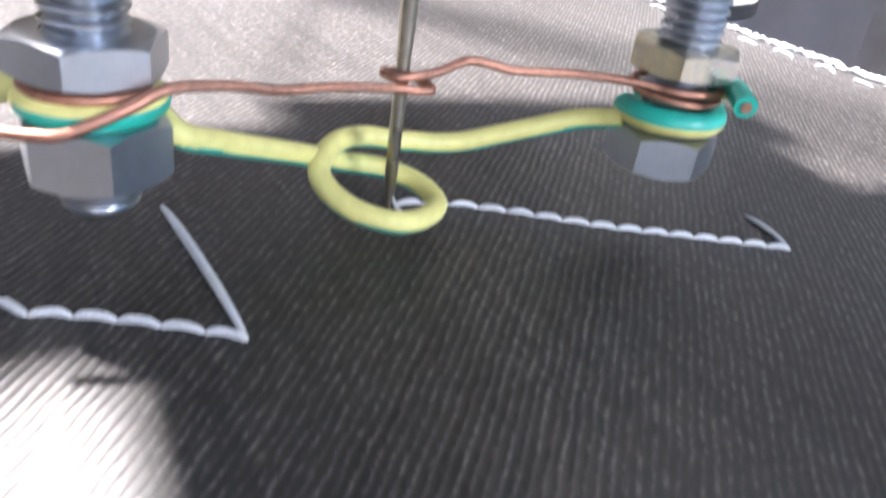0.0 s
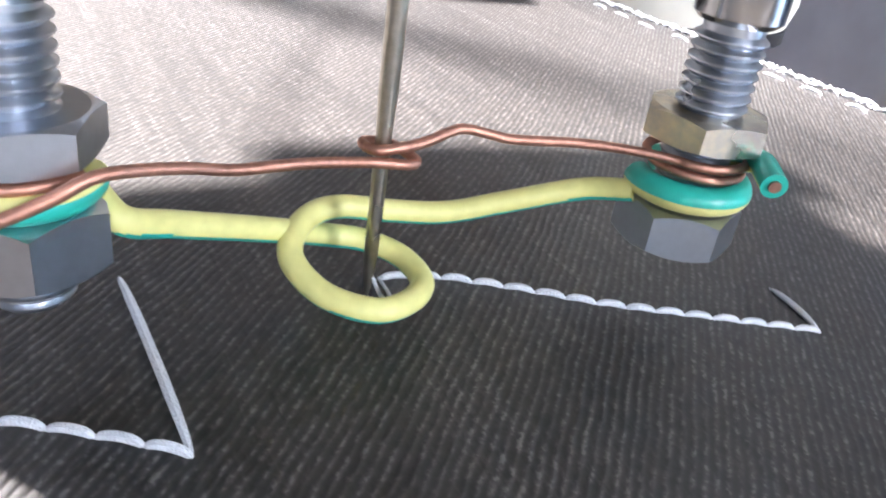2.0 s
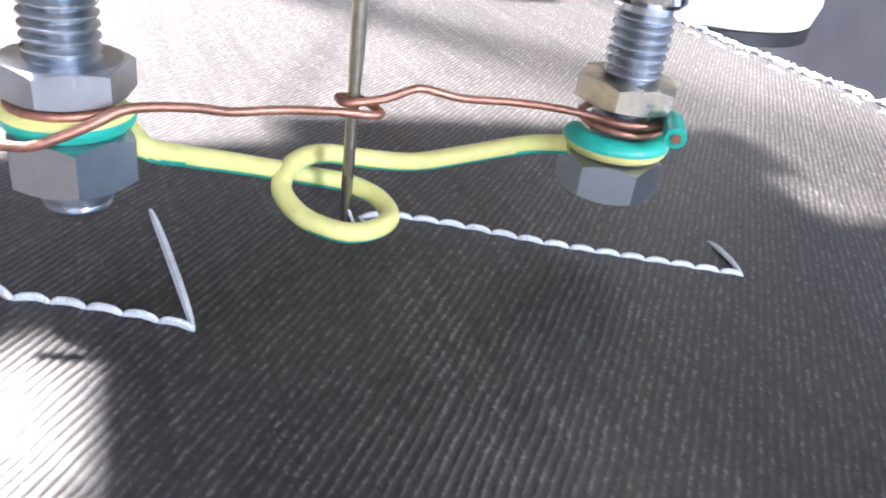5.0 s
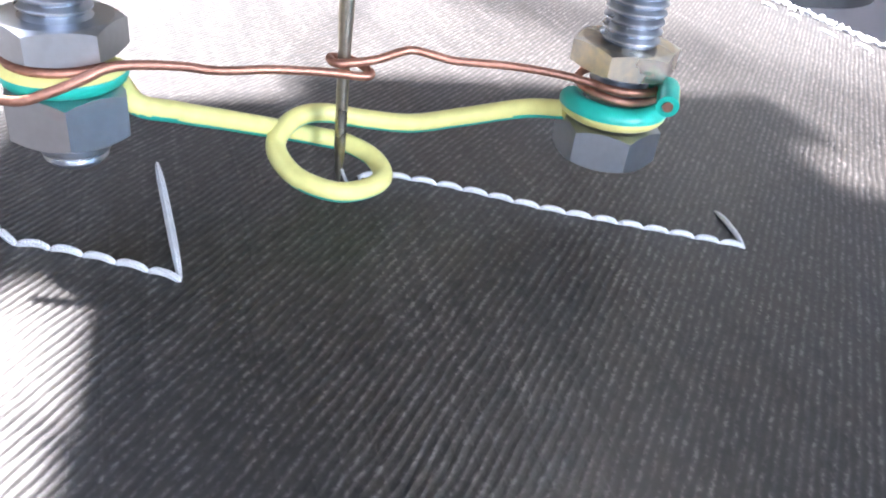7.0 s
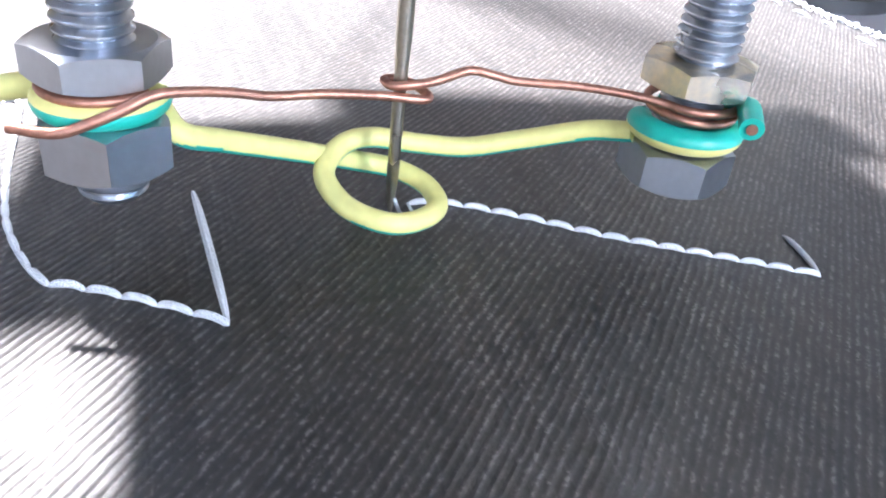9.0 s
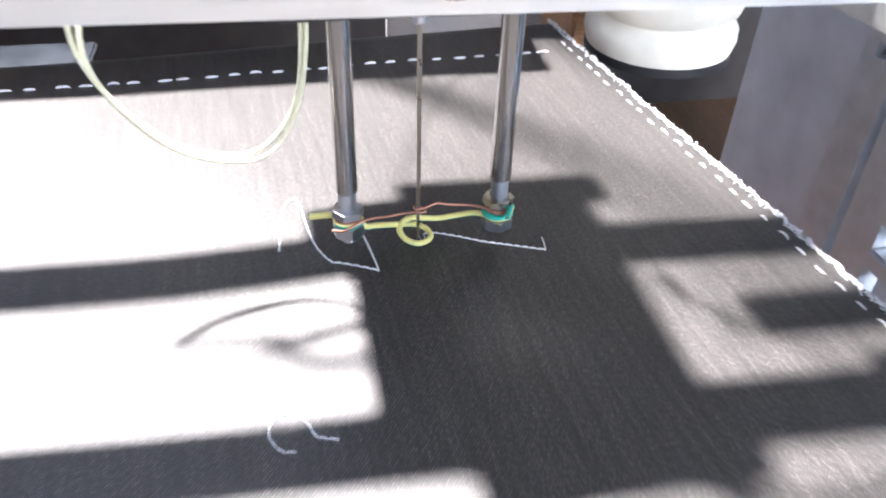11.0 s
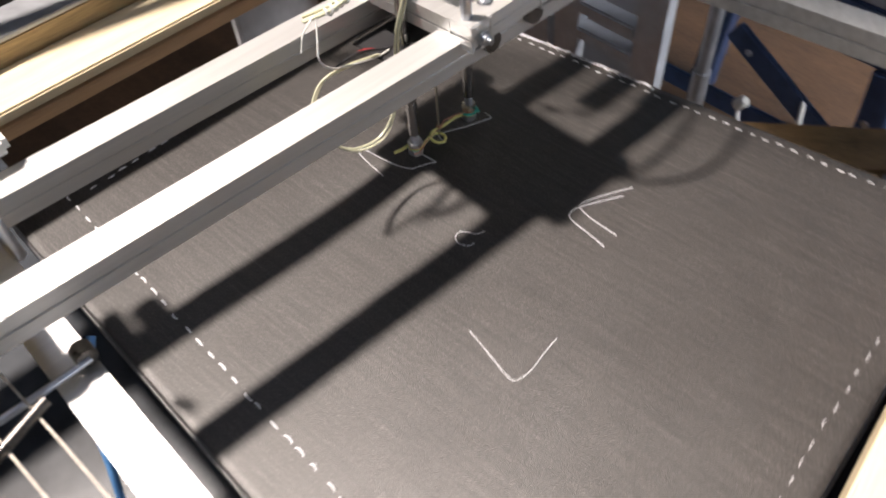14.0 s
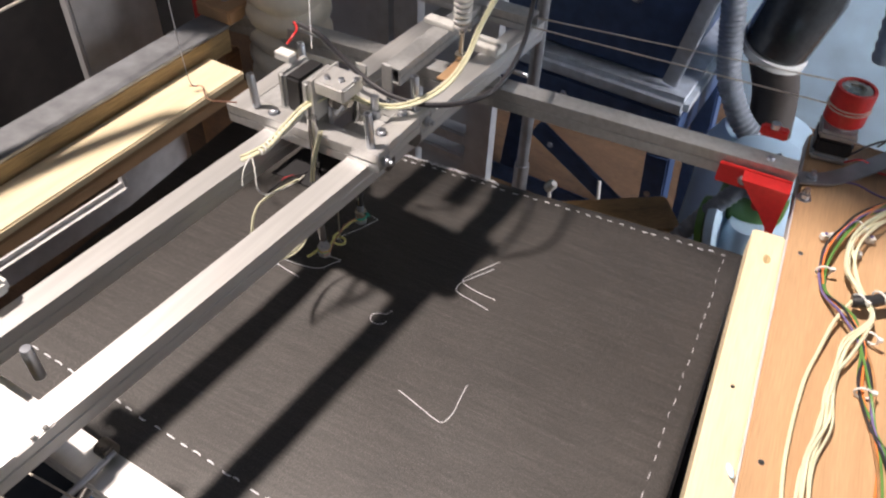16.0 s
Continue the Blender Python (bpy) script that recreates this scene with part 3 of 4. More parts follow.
part("roller", lathe([(0.009, 0), (0.009, 0.008)], 20, pose(0.06, -0.004, -0.008, 0, 90, 0)), DARK_STEEL, carriage, smooth=True)
part("roller", lathe([(0.009, 0), (0.009, 0.008)], 20, pose(0.06, 0.046, -0.008, 0, 90, 0)), DARK_STEEL, carriage, smooth=True)


def stepper(at, turn_m, label):
    """A square stepper motor: laminated dark body between two aluminium end caps, and a shaft."""
    o = new("stepper_motor")
    o.matrix_basis = Matrix.Translation(at) @ turn_m
    tagged(o, label, "motor", "stepper motors")
    part("motor_body", box((-0.0208, -0.0208, 0.010), (0.0208, 0.0208, 0.030), 0.003), BLACK, o)
    part("end_cap", box((-0.0212, -0.0212, 0.0), (0.0212, 0.0212, 0.0098), 0.003), ALU_DULL, o)
    part("end_cap", box((-0.0212, -0.0212, 0.0302), (0.0212, 0.0212, 0.0400), 0.003), ALU_DULL, o)
    part("boss", lathe([(0.011, 0.040), (0.011, 0.042)], 24), ALU, o, smooth=True)
    part("shaft", lathe([(0.0025, 0.042), (0.0025, 0.062)], 12), STEEL, o, smooth=True)
    for sx in (-1, 1):
        for sy in (-1, 1):
            s = part("screw", lathe([(0.003, 0.040), (0.003, 0.0415)], 10), STEEL, o)
            s.location = (sx * 0.0155, sy * 0.0155, 0)
    return o


stepper((-0.052, -0.002, 0.2150), pose(0, 0, 0, 0, 90, 0), "black and silver stepper motor lying on the sewing head")
stepper((0.4475, 0.372, 0.100), pose(0, 0, 0, 0, 0, 9), "black and silver stepper motor standing on the deck")
spool = thing("red_spool", (0.4475, 0.372, 0.148), "red drum with a string wound round it", "spool")
part("drum", lathe([(0.021, 0.0), (0.0228, 0.002), (0.0228, 0.042), (0.0215, 0.044), (0.018, 0.044), (0.0175, 0.040)], 32), RED, spool, smooth=True)
part("bearing_cap", lathe([(0.0172, 0.0405), (0.0172, 0.0425), (0.010, 0.043), (0.006, 0.040)], 28), BRASSY, spool, "brass-coloured cap", True)

# ---- surroundings ----
FZ = -0.80
fl = part("floor", box((-2.2, -2.2, FZ - 0.05), (2.2, 2.2, FZ)), FLOOR)
tagged(fl, "dark brown boarded workshop floor", "floor", kind="structure")
for name, lo, hi, m, lab in (
        ("wall_north", (-2.2, 1.9, FZ), (2.2, 2.0, 1.8), PALE_BLUE, "pale blue painted wall"),
        ("wall_west", (-1.7, -2.2, FZ), (-1.6, 1.9, 1.8), DARK_WALL, "dark boarded wall"),
        ("wall_east_a", (2.2, -0.2, FZ), (2.3, 0.7, 1.8), PLASTER, "plain plaster wall between two unseen window openings"),
        ("wall_east_e", (2.2, -2.2, FZ), (2.3, -1.1, 1.8), PLASTER, "plain plaster wall beside an unseen window opening"),
        ("wall_east_f", (2.2, -1.1, FZ), (2.3, -0.2, 0.2), PLASTER, "plain plaster wall under an unseen window opening"),
        ("wall_east_g", (2.2, -1.1, 1.2), (2.3, -0.2, 1.8), PLASTER, "plain plaster wall above an unseen window opening"),
        ("wall_east_b", (2.2, 1.7, FZ), (2.3, 2.0, 1.8), PLASTER, "plain plaster wall beside an unseen window opening"),
        ("wall_east_c", (2.2, 0.7, FZ), (2.3, 1.7, 0.1), PLASTER, "plain plaster wall under an unseen window opening"),
        ("wall_east_d", (2.2, 0.7, 1.2), (2.3, 1.7, 1.8), PLASTER, "plain plaster wall above an unseen window opening"),
        ("wall_south", (-1.7, -2.3, FZ), (2.2, -2.2, 1.8), PLASTER, "plain plaster wall")):
    tagged(part(name, box(lo, hi), m), lab, "wall", kind="structure")
# unseen ceiling; its opening is sized to end the sun patch before the background
ceil = bmesh.new()
OX0, OX1, OY0, OY1 = -1.55, 0.15, -1.30, -0.03
for lo, hi in (((-1.7, -2.3, 1.8), (OX0, 2.0, 1.9)), ((OX1, -2.3, 1.8), (2.3, 2.0, 1.9)), ((OX0, -2.3, 1.8), (OX1, OY0, 1.9)), ((OX0, OY1, 1.8), (OX1, 2.0, 1.9))):
    box(lo, hi, 0, ceil)
tagged(part("ceiling", ceil, PLASTER), "plain unseen ceiling whose skylight opening bounds the sun patch", "ceiling", kind="structure")


# ---- wires and small parts on the machine ----
def wire_thing(name, label, runs, parent=None):
    """A loom: each run is (points, radius, material)."""
    o = thing(name, (0, 0, 0), label, "wire")
    for pts, r, m in runs:
        part("strand", tube(pts, r, 8, 6), m, o, smooth=True)
    return o


CLEAR = mat("clear_wire_sleeve", (0.62, 0.62, 0.45), 0.3, 0.0, 0.12, 120)
ORANGE = mat("orange_wire_pvc", (0.75, 0.22, 0.06), 0.4, 0.0, 0.1, 100)
DARK_WIRE = mat("black_wire_pvc", (0.03, 0.03, 0.035), 0.4, 0.0, 0.1, 100)
GREEN_WIRE = mat("green_wire_pvc", (0.10, 0.24, 0.06), 0.4, 0.0, 0.1, 100)
VIOLET = mat("violet_wire_pvc", (0.16, 0.12, 0.28), 0.4, 0.0, 0.1, 100)
STRING = mat("braided_string", (0.72, 0.66, 0.58), 0.8, 0.0, 0.2, 600, 0.3, 1500)

# cream loom over the head
loom = [(-0.030, -0.108, 0.190), (-0.014, -0.090, 0.200), (-0.013, -0.060, 0.207), (-0.013, -0.026, 0.212), (0.003, 0.006, 0.214), (0.036, 0.020, 0.205), (0.062, 0.040, 0.204), (0.078, 0.081, 0.208), (0.074, 0.134, 0.212), (0.056, 0.202, 0.220), (0.040, 0.282, 0.235), (0.03, 0.36, 0.29)]
wire_thing("head_loom", "loom of clear and cream wires over the sewing head",
           [([(x + dx, y + dy, z + dz) for x, y, z in loom], 0.0014, m) for dx, dy, dz, m in ((0, 0, 0, CREAM), (0.003, -0.001, 0.001, CLEAR), (-0.002, 0.002, 0.002, CREAM), (0.001, 0.003, -0.001, CLEAR))])
spiral = [(-0.013 + 0.003 * math.cos(k * 1.05), -0.098 + k * 0.0009, 0.199 + k * 0.00014 + 0.003 * math.sin(k * 1.05)) for k in range(76)]
wire_thing("spiral_wrap", "white spiral wrap round the loom end", [(spiral, 0.0012, WHITE)])
wire_thing("hanging_wires", "pale thin wires hanging between the beams", [
    ([(-0.020, -0.102, 0.196), (-0.012, -0.109, 0.185), (-0.006, -0.115, 0.170), (-0.004, -0.106, 0.158), (-0.004, -0.085, 0.150), (-0.006, -0.06, 0.142), (-0.008, -0.046, 0.140)], 0.0008, WHITE),
    ([(-0.022, -0.102, 0.196), (-0.020, -0.116, 0.187), (-0.018, -0.122, 0.174)], 0.0008, WHITE),
    ([(-0.006, -0.060, 0.144), (-0.008, -0.095, 0.150), (-0.010, -0.118, 0.145), (-0.004, -0.134, 0.126), (0.000, -0.128, 0.100), (0.000, -0.105, 0.073), (0.000, -0.075, 0.066), (0.000, -0.056, 0.084), (0.002, -0.050, 0.115), (0.006, -0.049, 0.160), (0.012, -0.040, 0.200)], 0.0011, CLEAR),
    ([(-0.006, -0.058, 0.143), (-0.010, -0.097, 0.147), (-0.013, -0.115, 0.141), (-0.006, -0.131, 0.122), (0.002, -0.126, 0.098), (0.003, -0.103, 0.071), (0.002, -0.072, 0.064), (0.001, -0.055, 0.083), (0.004, -0.048, 0.117), (0.008, -0.047, 0.162), (0.014, -0.038, 0.200)], 0.0010, CREAM)])
wire_thing("tie_wrap", "dark tie and coloured leads between the beams", [
    ([(-0.010, -0.100, 0.152), (-0.010, -0.085, 0.153), (-0.010, -0.070, 0.151), (-0.010, -0.045, 0.140), (-0.012, -0.02, 0.134)], 0.0012, DARK_WIRE),
    ([(-0.012, -0.085, 0.151), (-0.012, -0.068, 0.150), (-0.012, -0.045, 0.138), (-0.012, -0.02, 0.131)], 0.0009, RED)])
wire_thing("black_cable", "thick black cable arching over the gantry", [
    ([(-0.087, 0.050, 0.246), (-0.060, 0.056, 0.238), (-0.036, 0.056, 0.224), (0.005, 0.052, 0.206), (0.044, 0.050, 0.201), (0.082, 0.058, 0.203), (0.112, 0.085, 0.205), (0.124, 0.124, 0.208), (0.112, 0.198, 0.215), (0.084, 0.279, 0.230), (0.06, 0.36, 0.28), (0.05, 0.42, 0.36)], 0.0030, DARK_WIRE)])
wire_thing("motor_lead", "red lead at the motor plug", [([(-0.060, 0.006, 0.250), (-0.058, 0.016, 0.257), (-0.066, 0.030, 0.255), (-0.087, 0.050, 0.246)], 0.0014, RED)])
plug = thing("motor_plug", (-0.058, 0.0, 0.2365), "white motor plug on the motor top", "plug")
part("shell", box((-0.010, -0.006, 0.0), (0.010, 0.006, 0.009), 0.001), WHITE, plug)

# crank and bracket beside the head motor
crank = thing("crank_unit", (0.0, 0.0, 0.193), "aluminium bracket with a steel crank at the motor", "crank")
part("bracket_block", box((-0.006, -0.022, 0.034), (0.030, 0.012, 0.050), 0.002), ALU, crank)
part("bracket_leg", box((-0.009, -0.024, 0.001), (-0.006, 0.020, 0.049), 0.0005), ALU, crank)
part("crank_disc", lathe([(0.012, 0), (0.012, 0.006), (0.010, 0.007), (0.004, 0.007)], 24, pose(0.002, 0.0, 0.022, 0, 90, 0)), DARK_STEEL, crank, smooth=True)
part("bearing", lathe([(0.007, 0), (0.007, 0.006), (0.004, 0.0065)], 20, pose(0.012, 0.004, 0.020, 0, 90, 0)), BRASSY, crank, smooth=True)
part("crank_rod", bar((0.014, 0.004, 0.02), (0.002, -0.002, 0.002), 0.005, 0.004), STEEL, crank)
for k, (x, y) in enumerate(((0.004, -0.012), (0.018, -0.008), (0.030, 0.000))):
    part("screw", lathe([(0.003, 0.050), (0.003, 0.053), (0.0015, 0.0533)], 12, pose(x, y, 0)), STEEL, crank, smooth=True)
part("stand_nut", lathe([(0.006, 0.001), (0.006, 0.010), (0.0045, 0.011), (0.0045, 0.026)], 16, pose(0.038, 0.018, 0)), STEEL, crank, smooth=True)
tag = thing("paper_tag", (0.010, 0.006, 0.134), "white paper strip hanging under the head", "paper strip")
strip_bm = bar((0.006, -0.050, 0.010), (0.008, 0.012, -0.001), 0.0006, 0.009, 0.0)
part("paper", strip_bm, WHITE, tag)
part("mark", bar((0.0084, 0.002, 0.0010), (0.0086, 0.006, 0.0003), 0.0006, 0.005, 0.0), BLACK, tag, "printed dark bar")

# far end of the gantry
head_end = thing("gantry_end", (0, 0, 0.17), "aluminium end plates with clips, bolt and rollers", "end plate")
part("end_bar", channel((-0.09, 0.300, 0.012), (0.075, 0.308, 0.012), 0.024, 0.020), ALU_DULL, head_end)
part("inner_bar", channel((-0.004, 0.110, 0.010), (-0.004, 0.300, 0.010), 0.022, 0.020), ALU_DULL, head_end)
part("clip", box((-0.030, 0.216, 0.020), (0.012, 0.232, 0.026), 0.001), WHITE, head_end, "white plastic clip")
part("clip", box((0.034, 0.220, 0.002), (0.070, 0.246, 0.012), 0.001), WHITE, head_end, "white plastic clip")
part("clip_rib", box((0.034, 0.230, 0.0122), (0.070, 0.236, 0.016), 0.001), WHITE, head_end)
for x, y in ((-0.034, 0.083), (-0.010, 0.098)):
    part("angle_bracket", box((x, y, -0.012), (x + 0.014, y + 0.003, 0.030), 0.0008), ALU, head_end)
part("spring_bolt", lathe([(0.007, 0.0), (0.007, 0.006), (0.003, 0.0065), (0.003, 0.050)], 16, pose(0.034, 0.198, 0.002)), BRASSY, head_end, smooth=True)
coil = [(0.034 + 0.0085 * math.cos(k * 0.6), 0.198 + 0.0085 * math.sin(k * 0.6), 0.040 + k * 0.00065) for k in range(64)]
part("spring", tube(coil, 0.0024, 8, 2), WHITE, head_end, "white coil spring", True)
part("roller", lathe([(0.008, 0), (0.008, 0.012)], 18, pose(0.052, 0.262, -0.034, 0, 90, 0)), STEEL, head_end, smooth=True)
part("axle", lathe([(0.003, 0), (0.003, 0.05)], 12, pose(0.045, 0.262, -0.034, 0, 90, 0)), STEEL, head_end, smooth=True)
part("copper_plate", box((0.030, 0.150, -0.004), (0.058, 0.200, -0.001), 0.0005), PLY, head_end, "bare plywood tab")

# near end of the gantry
near_end = thing("gantry_near_end", (0, 0, 0.143), "aluminium end block with grooved plate, post and rollers", "end plate")
part("plate", box((-0.100, -0.425, 0.0275), (0.050, -0.392, 0.033), 0.001), ALU, near_end)
for k in range(2):
    part("groove_rib", box((-0.020, -0.402 - 0.010 * k, 0.0332), (0.049, -0.398 - 0.010 * k, 0.037), 0.0008), ALU, near_end)
part("block", box((-0.045, -0.420, -0.010), (0.020, -0.388, 0.012), 0.002), PALE_OLD, near_end, "stained wooden block")
part("spacer_post", lathe([(0.0048, 0.013), (0.0048, 0.046), (0.0042, 0.047), (0.002, 0.047)], 18, pose(-0.010, -0.366, 0)), STEEL, near_end, smooth=True)
part("roller", lathe([(0.0075, 0), (0.0075, 0.012)], 20, pose(0.050, -0.372, -0.026, 0, 90, 0)), DARK_STEEL, near_end, smooth=True)
part("roller_bolt", lathe([(0.004, 0), (0.004, 0.05), (0.007, 0.051), (0.007, 0.057)], 14, pose(0.075, -0.405, -0.020, 90, 0, 20)), DARK_STEEL, near_end, smooth=True)
part("axle_rod", tube([(0.062, -0.37, -0.027), (0.062, -0.42, -0.027), (0.060, -0.50, -0.026)], 0.0028, 10, 3), STEEL, near_end, smooth=True)
switch = thing("limit_switch", (-0.105, -0.340, 0.172), "white plastic switch box on a wooden block", "switch")
part("switch_case", box((-0.020, -0.014, 0.0), (0.022, 0.014, 0.016), 0.004), WHITE, switch)
part("switch_screw", lathe([(0.003, 0.016), (0.003, 0.018)], 10, pose(-0.008, 0.004, 0)), STEEL, switch)
part("switch_screw", lathe([(0.003, 0.016), (0.003, 0.018)], 10, pose(0.012, -0.004, 0)), STEEL, switch)
wood_block = thing("end_block", (-0.105, -0.385, 0.172), "white-topped plywood block with pencil marks", "block")
part("block", box((-0.03, -0.02, 0), (0.028, 0.026, 0.020), 0.002), PALE, wood_block)

# strings
wire_thing("drive_string", "speckled string from the drum to the gantry", [([(0.064, 0.322, 0.180), (0.424, 0.390, 0.182)], 0.0009, STRING), ([(0.076, 0.299, 0.180), (0.430, 0.355, 0.172)], 0.0009, STRING)])
part("string_turns", tube(arc(0, 0, 0.0234, 0, 700, 0.016, 0.024, 60), 0.0008, 6, 1), STRING, spool, "turns of pale string")
wire_thing("near_string", "red and white speckled string along the near rail", [([(-0.06, -0.428, 0.124), (0.113, -0.411, 0.120), (0.50, -0.39, 0.118)], 0.0009, STRING), ([(-0.06, -0.449, 0.124), (0.144, -0.433, 0.120), (0.50, -0.41, 0.118)], 0.0009, STRING)])
wire_thing("upper_string", "white cord stretched above the side board", [([(-0.35, -0.30, 0.24), (-0.36, 0.05, 0.25), (-0.42, 0.45, 0.27)], 0.0016, STRING)])
wire_thing("feed_thread", "fine white thread and copper hook at the board", [
    ([(-0.268, 0.040, 0.30), (-0.262, 0.040, 0.13), (-0.255, 0.045, 0.106)], 0.0006, THREAD),
    ([(-0.262, 0.040, 0.108), (-0.250, 0.050, 0.106), (-0.225, 0.030, 0.115), (-0.17, -0.01, 0.150), (-0.09, -0.046, 0.198)], 0.0009, COPPER),
    ([(-0.04, 0.02, 0.245), (-0.12, 0.12, 0.34), (-0.2, 0.22, 0.46)], 0.0004, THREAD)])

# deck: strap, bolts, brackets, electronics
strap = thing("metal_strap", DECK["at"], "dull curved metal strap screwed to the deck", "strap", turn=7.0)
pts = smooth_line([(-0.004, 0.096, 0.102), (0.030, 0.108, 0.104), (0.075, 0.150, 0.112), (0.120, 0.20, 0.125)], 6)
sb = bmesh.new()
prev = None
for i, p in enumerate(pts):
    t = (pts[min(i + 1, len(pts) - 1)] - pts[max(i - 1, 0)]).normalized()
    side = t.cross(Vector((0, 0, 1))).normalized() * 0.011
    ringv = [sb.verts.new(p + side), sb.verts.new(p - side), sb.verts.new(p - side + Vector((0, 0, 0.002))), sb.verts.new(p + side + Vector((0, 0, 0.002)))]
    if prev:
        for k in range(4):
            sb.faces.new((prev[k], prev[(k + 1) % 4], ringv[(k + 1) % 4], ringv[k]))
    else:
        sb.faces.new(ringv)
    prev = ringv
sb.faces.new(prev[::-1])
part("band", sb, GREY_METAL, strap)
part("strap_screw", lathe([(0.006, 0.1045), (0.006, 0.108), (0.003, 0.109), (0.003, 0.114)], 14, pose(0.010, 0.100, 0)), STEEL, strap, smooth=True)
bolt = thing("deck_bolt", (0.444, 0.270, 0.100), "steel hex bolt standing on the deck", "bolt")
part("washer", lathe([(0.008, 0.0), (0.008, 0.0012)], 18), STEEL, bolt)
part("bolt_head", hex_nut(0.010, 0.006, 0.001), STEEL, bolt).location = (0, 0, 0.0012)
part("bolt_end", lathe([(0.003, 0.007), (0.003, 0.014)], 12), STEEL, bolt)


def red_bracket(at, turn, label):
    o = thing("rail_bracket", at, label, "bracket", "red brackets", turn=turn)
    part("arm", box((-0.078, -0.006, -0.022), (0.002, 0.0, 0.004), 0.001), RED, o)
    web = bmesh.new()
    prof = [(0.002, 0.004), (0.002, -0.064), (-0.006, -0.072), (-0.008, -0.050), (-0.022, -0.030), (-0.030, -0.022), (-0.050, 0.004)]
    f0 = [web.verts.new((x, -0.0065, z)) for x, z in prof]
    f1 = [web.verts.new((x, -0.026, z)) for x, z in prof]
    web.faces.new(f0)
    web.faces.new(f1[::-1])
    for k in range(len(prof)):
        web.faces.new((f0[k], f1[k], f1[(k + 1) % len(prof)], f0[(k + 1) % len(prof)]))
    bmesh.ops.recalc_face_normals(web, faces=web.faces)
    part("web", web, RED, o)
    part("lug", lathe([(0.007, 0), (0.007, 0.012), (0.004, 0.012)], 16, pose(-0.024, -0.008, -0.028, 90, 0, 0)), RED, o, smooth=True)
    part("bracket_bolt", lathe([(0.006, 0), (0.006, 0.002), (0.0045, 0.004), (0.0015, 0.004)], 16, pose(-0.048, -0.006, -0.010, 90, 0, 0)), STEEL, o, smooth=True)
    part("clamp_top", box((-0.050, 0.028, 0.030), (-0.020, 0.040, 0.042), 0.002), RED, o)
    part("clamp_bolt", lathe([(0.005, 0), (0.005, 0.006)], 14, pose(-0.036, 0.032, 0.042)), STEEL, o)
    return o


red_bracket((0.425, 0.262, 0.118), 5, "red plastic bracket holding the rail to the deck")
clamp = thing("rail_clamp", (-0.33, 0.215, 0.125), "red plastic clamp at the end of the side board", "bracket", "red brackets")
part("jaw", box((-0.02, 0.0, -0.04), (0.02, 0.012, 0.02), 0.003), RED, clamp)
part("jaw", box((-0.045, -0.05, -0.04), (-0.025, -0.01, 0.02), 0.003), RED, clamp)
cap_block = thing("cap_block", (-0.325, 0.180, 0.126), "orange-brown wooden block with a bolt", "block")
part("block", box((-0.03, -0.025, 0.0), (0.03, 0.03, 0.020), 0.002), PLY, cap_block)
part("bolt_head", lathe([(0.005, 0.020), (0.004, 0.028), (0.002, 0.036)], 12), STEEL, cap_block)
clamp2 = thing("rail_clamp", (-0.300, 0.250, 0.104), "red plastic clamp on the far rail", "bracket", "red brackets")
part("jaw", box((-0.028, -0.012, 0.0), (0.028, 0.012, 0.012), 0.005), RED, clamp2)

mixed = []
random.seed(7)
MIX = [DARK_WIRE, GREEN_WIRE, VIOLET, ORANGE, DARK_WIRE, BROWN_WOOD, GREEN_WIRE]
spine = [(0.560, 0.350, 0.106), (0.524, 0.293, 0.108), (0.500, 0.245, 0.110), (0.486, 0.180, 0.106), (0.494, 0.130, 0.106), (0.520, 0.100, 0.112), (0.541, 0.070, 0.110), (0.552, 0.026, 0.106), (0.566, -0.010, 0.104), (0.582, -0.055, 0.104), (0.59, -0.16, 0.104)]
for k, m in enumerate(MIX):
    off = [Vector((random.uniform(-0.007, 0.007), random.uniform(-0.005, 0.005), random.uniform(0, 0.006))) for _ in spine]
    mixed.append(([Vector(p) + o * (0.35 if i in (4, 6, 8) else 1.0) for i, (p, o) in enumerate(zip(spine, off))], 0.00125, m))
wire_thing("mixed_loom", "bundle of coloured wires tied on the deck", mixed)
pale = []
spine2 = [(0.585, 0.420, 0.108), (0.540, 0.300, 0.112), (0.508, 0.220, 0.114), (0.508, 0.160, 0.116), (0.530, 0.125, 0.118), (0.540, 0.100, 0.118), (0.528, 0.060, 0.110), (0.522, 0.015, 0.106), (0.530, -0.030, 0.106), (0.528, -0.085, 0.105), (0.540, -0.16, 0.105)]
for k in range(6):
    off = [Vector((random.uniform(-0.006, 0.008), random.uniform(-0.004, 0.004), random.uniform(0, 0.005))) for _ in spine2]
    pale.append(([Vector(p) + o * (0.3 if i in (4, 5) else 1.0) for i, (p, o) in enumerate(zip(spine2, off))], 0.0016 if k < 3 else 0.0012, CREAM if k % 2 else CLEAR))
wire_thing("pale_loom", "bundle of cream and clear wires on the deck", pale)
sleeve = thing("black_sleeve", (0, 0, 0), "black tape sleeve with white ties round the wires", "sleeve")
part("tape", tube([(0.520, 0.118, 0.116), (0.534, 0.124, 0.119), (0.552, 0.142, 0.119), (0.58, 0.165, 0.117)], 0.0062, 12, 4), BLACK, sleeve, smooth=True)
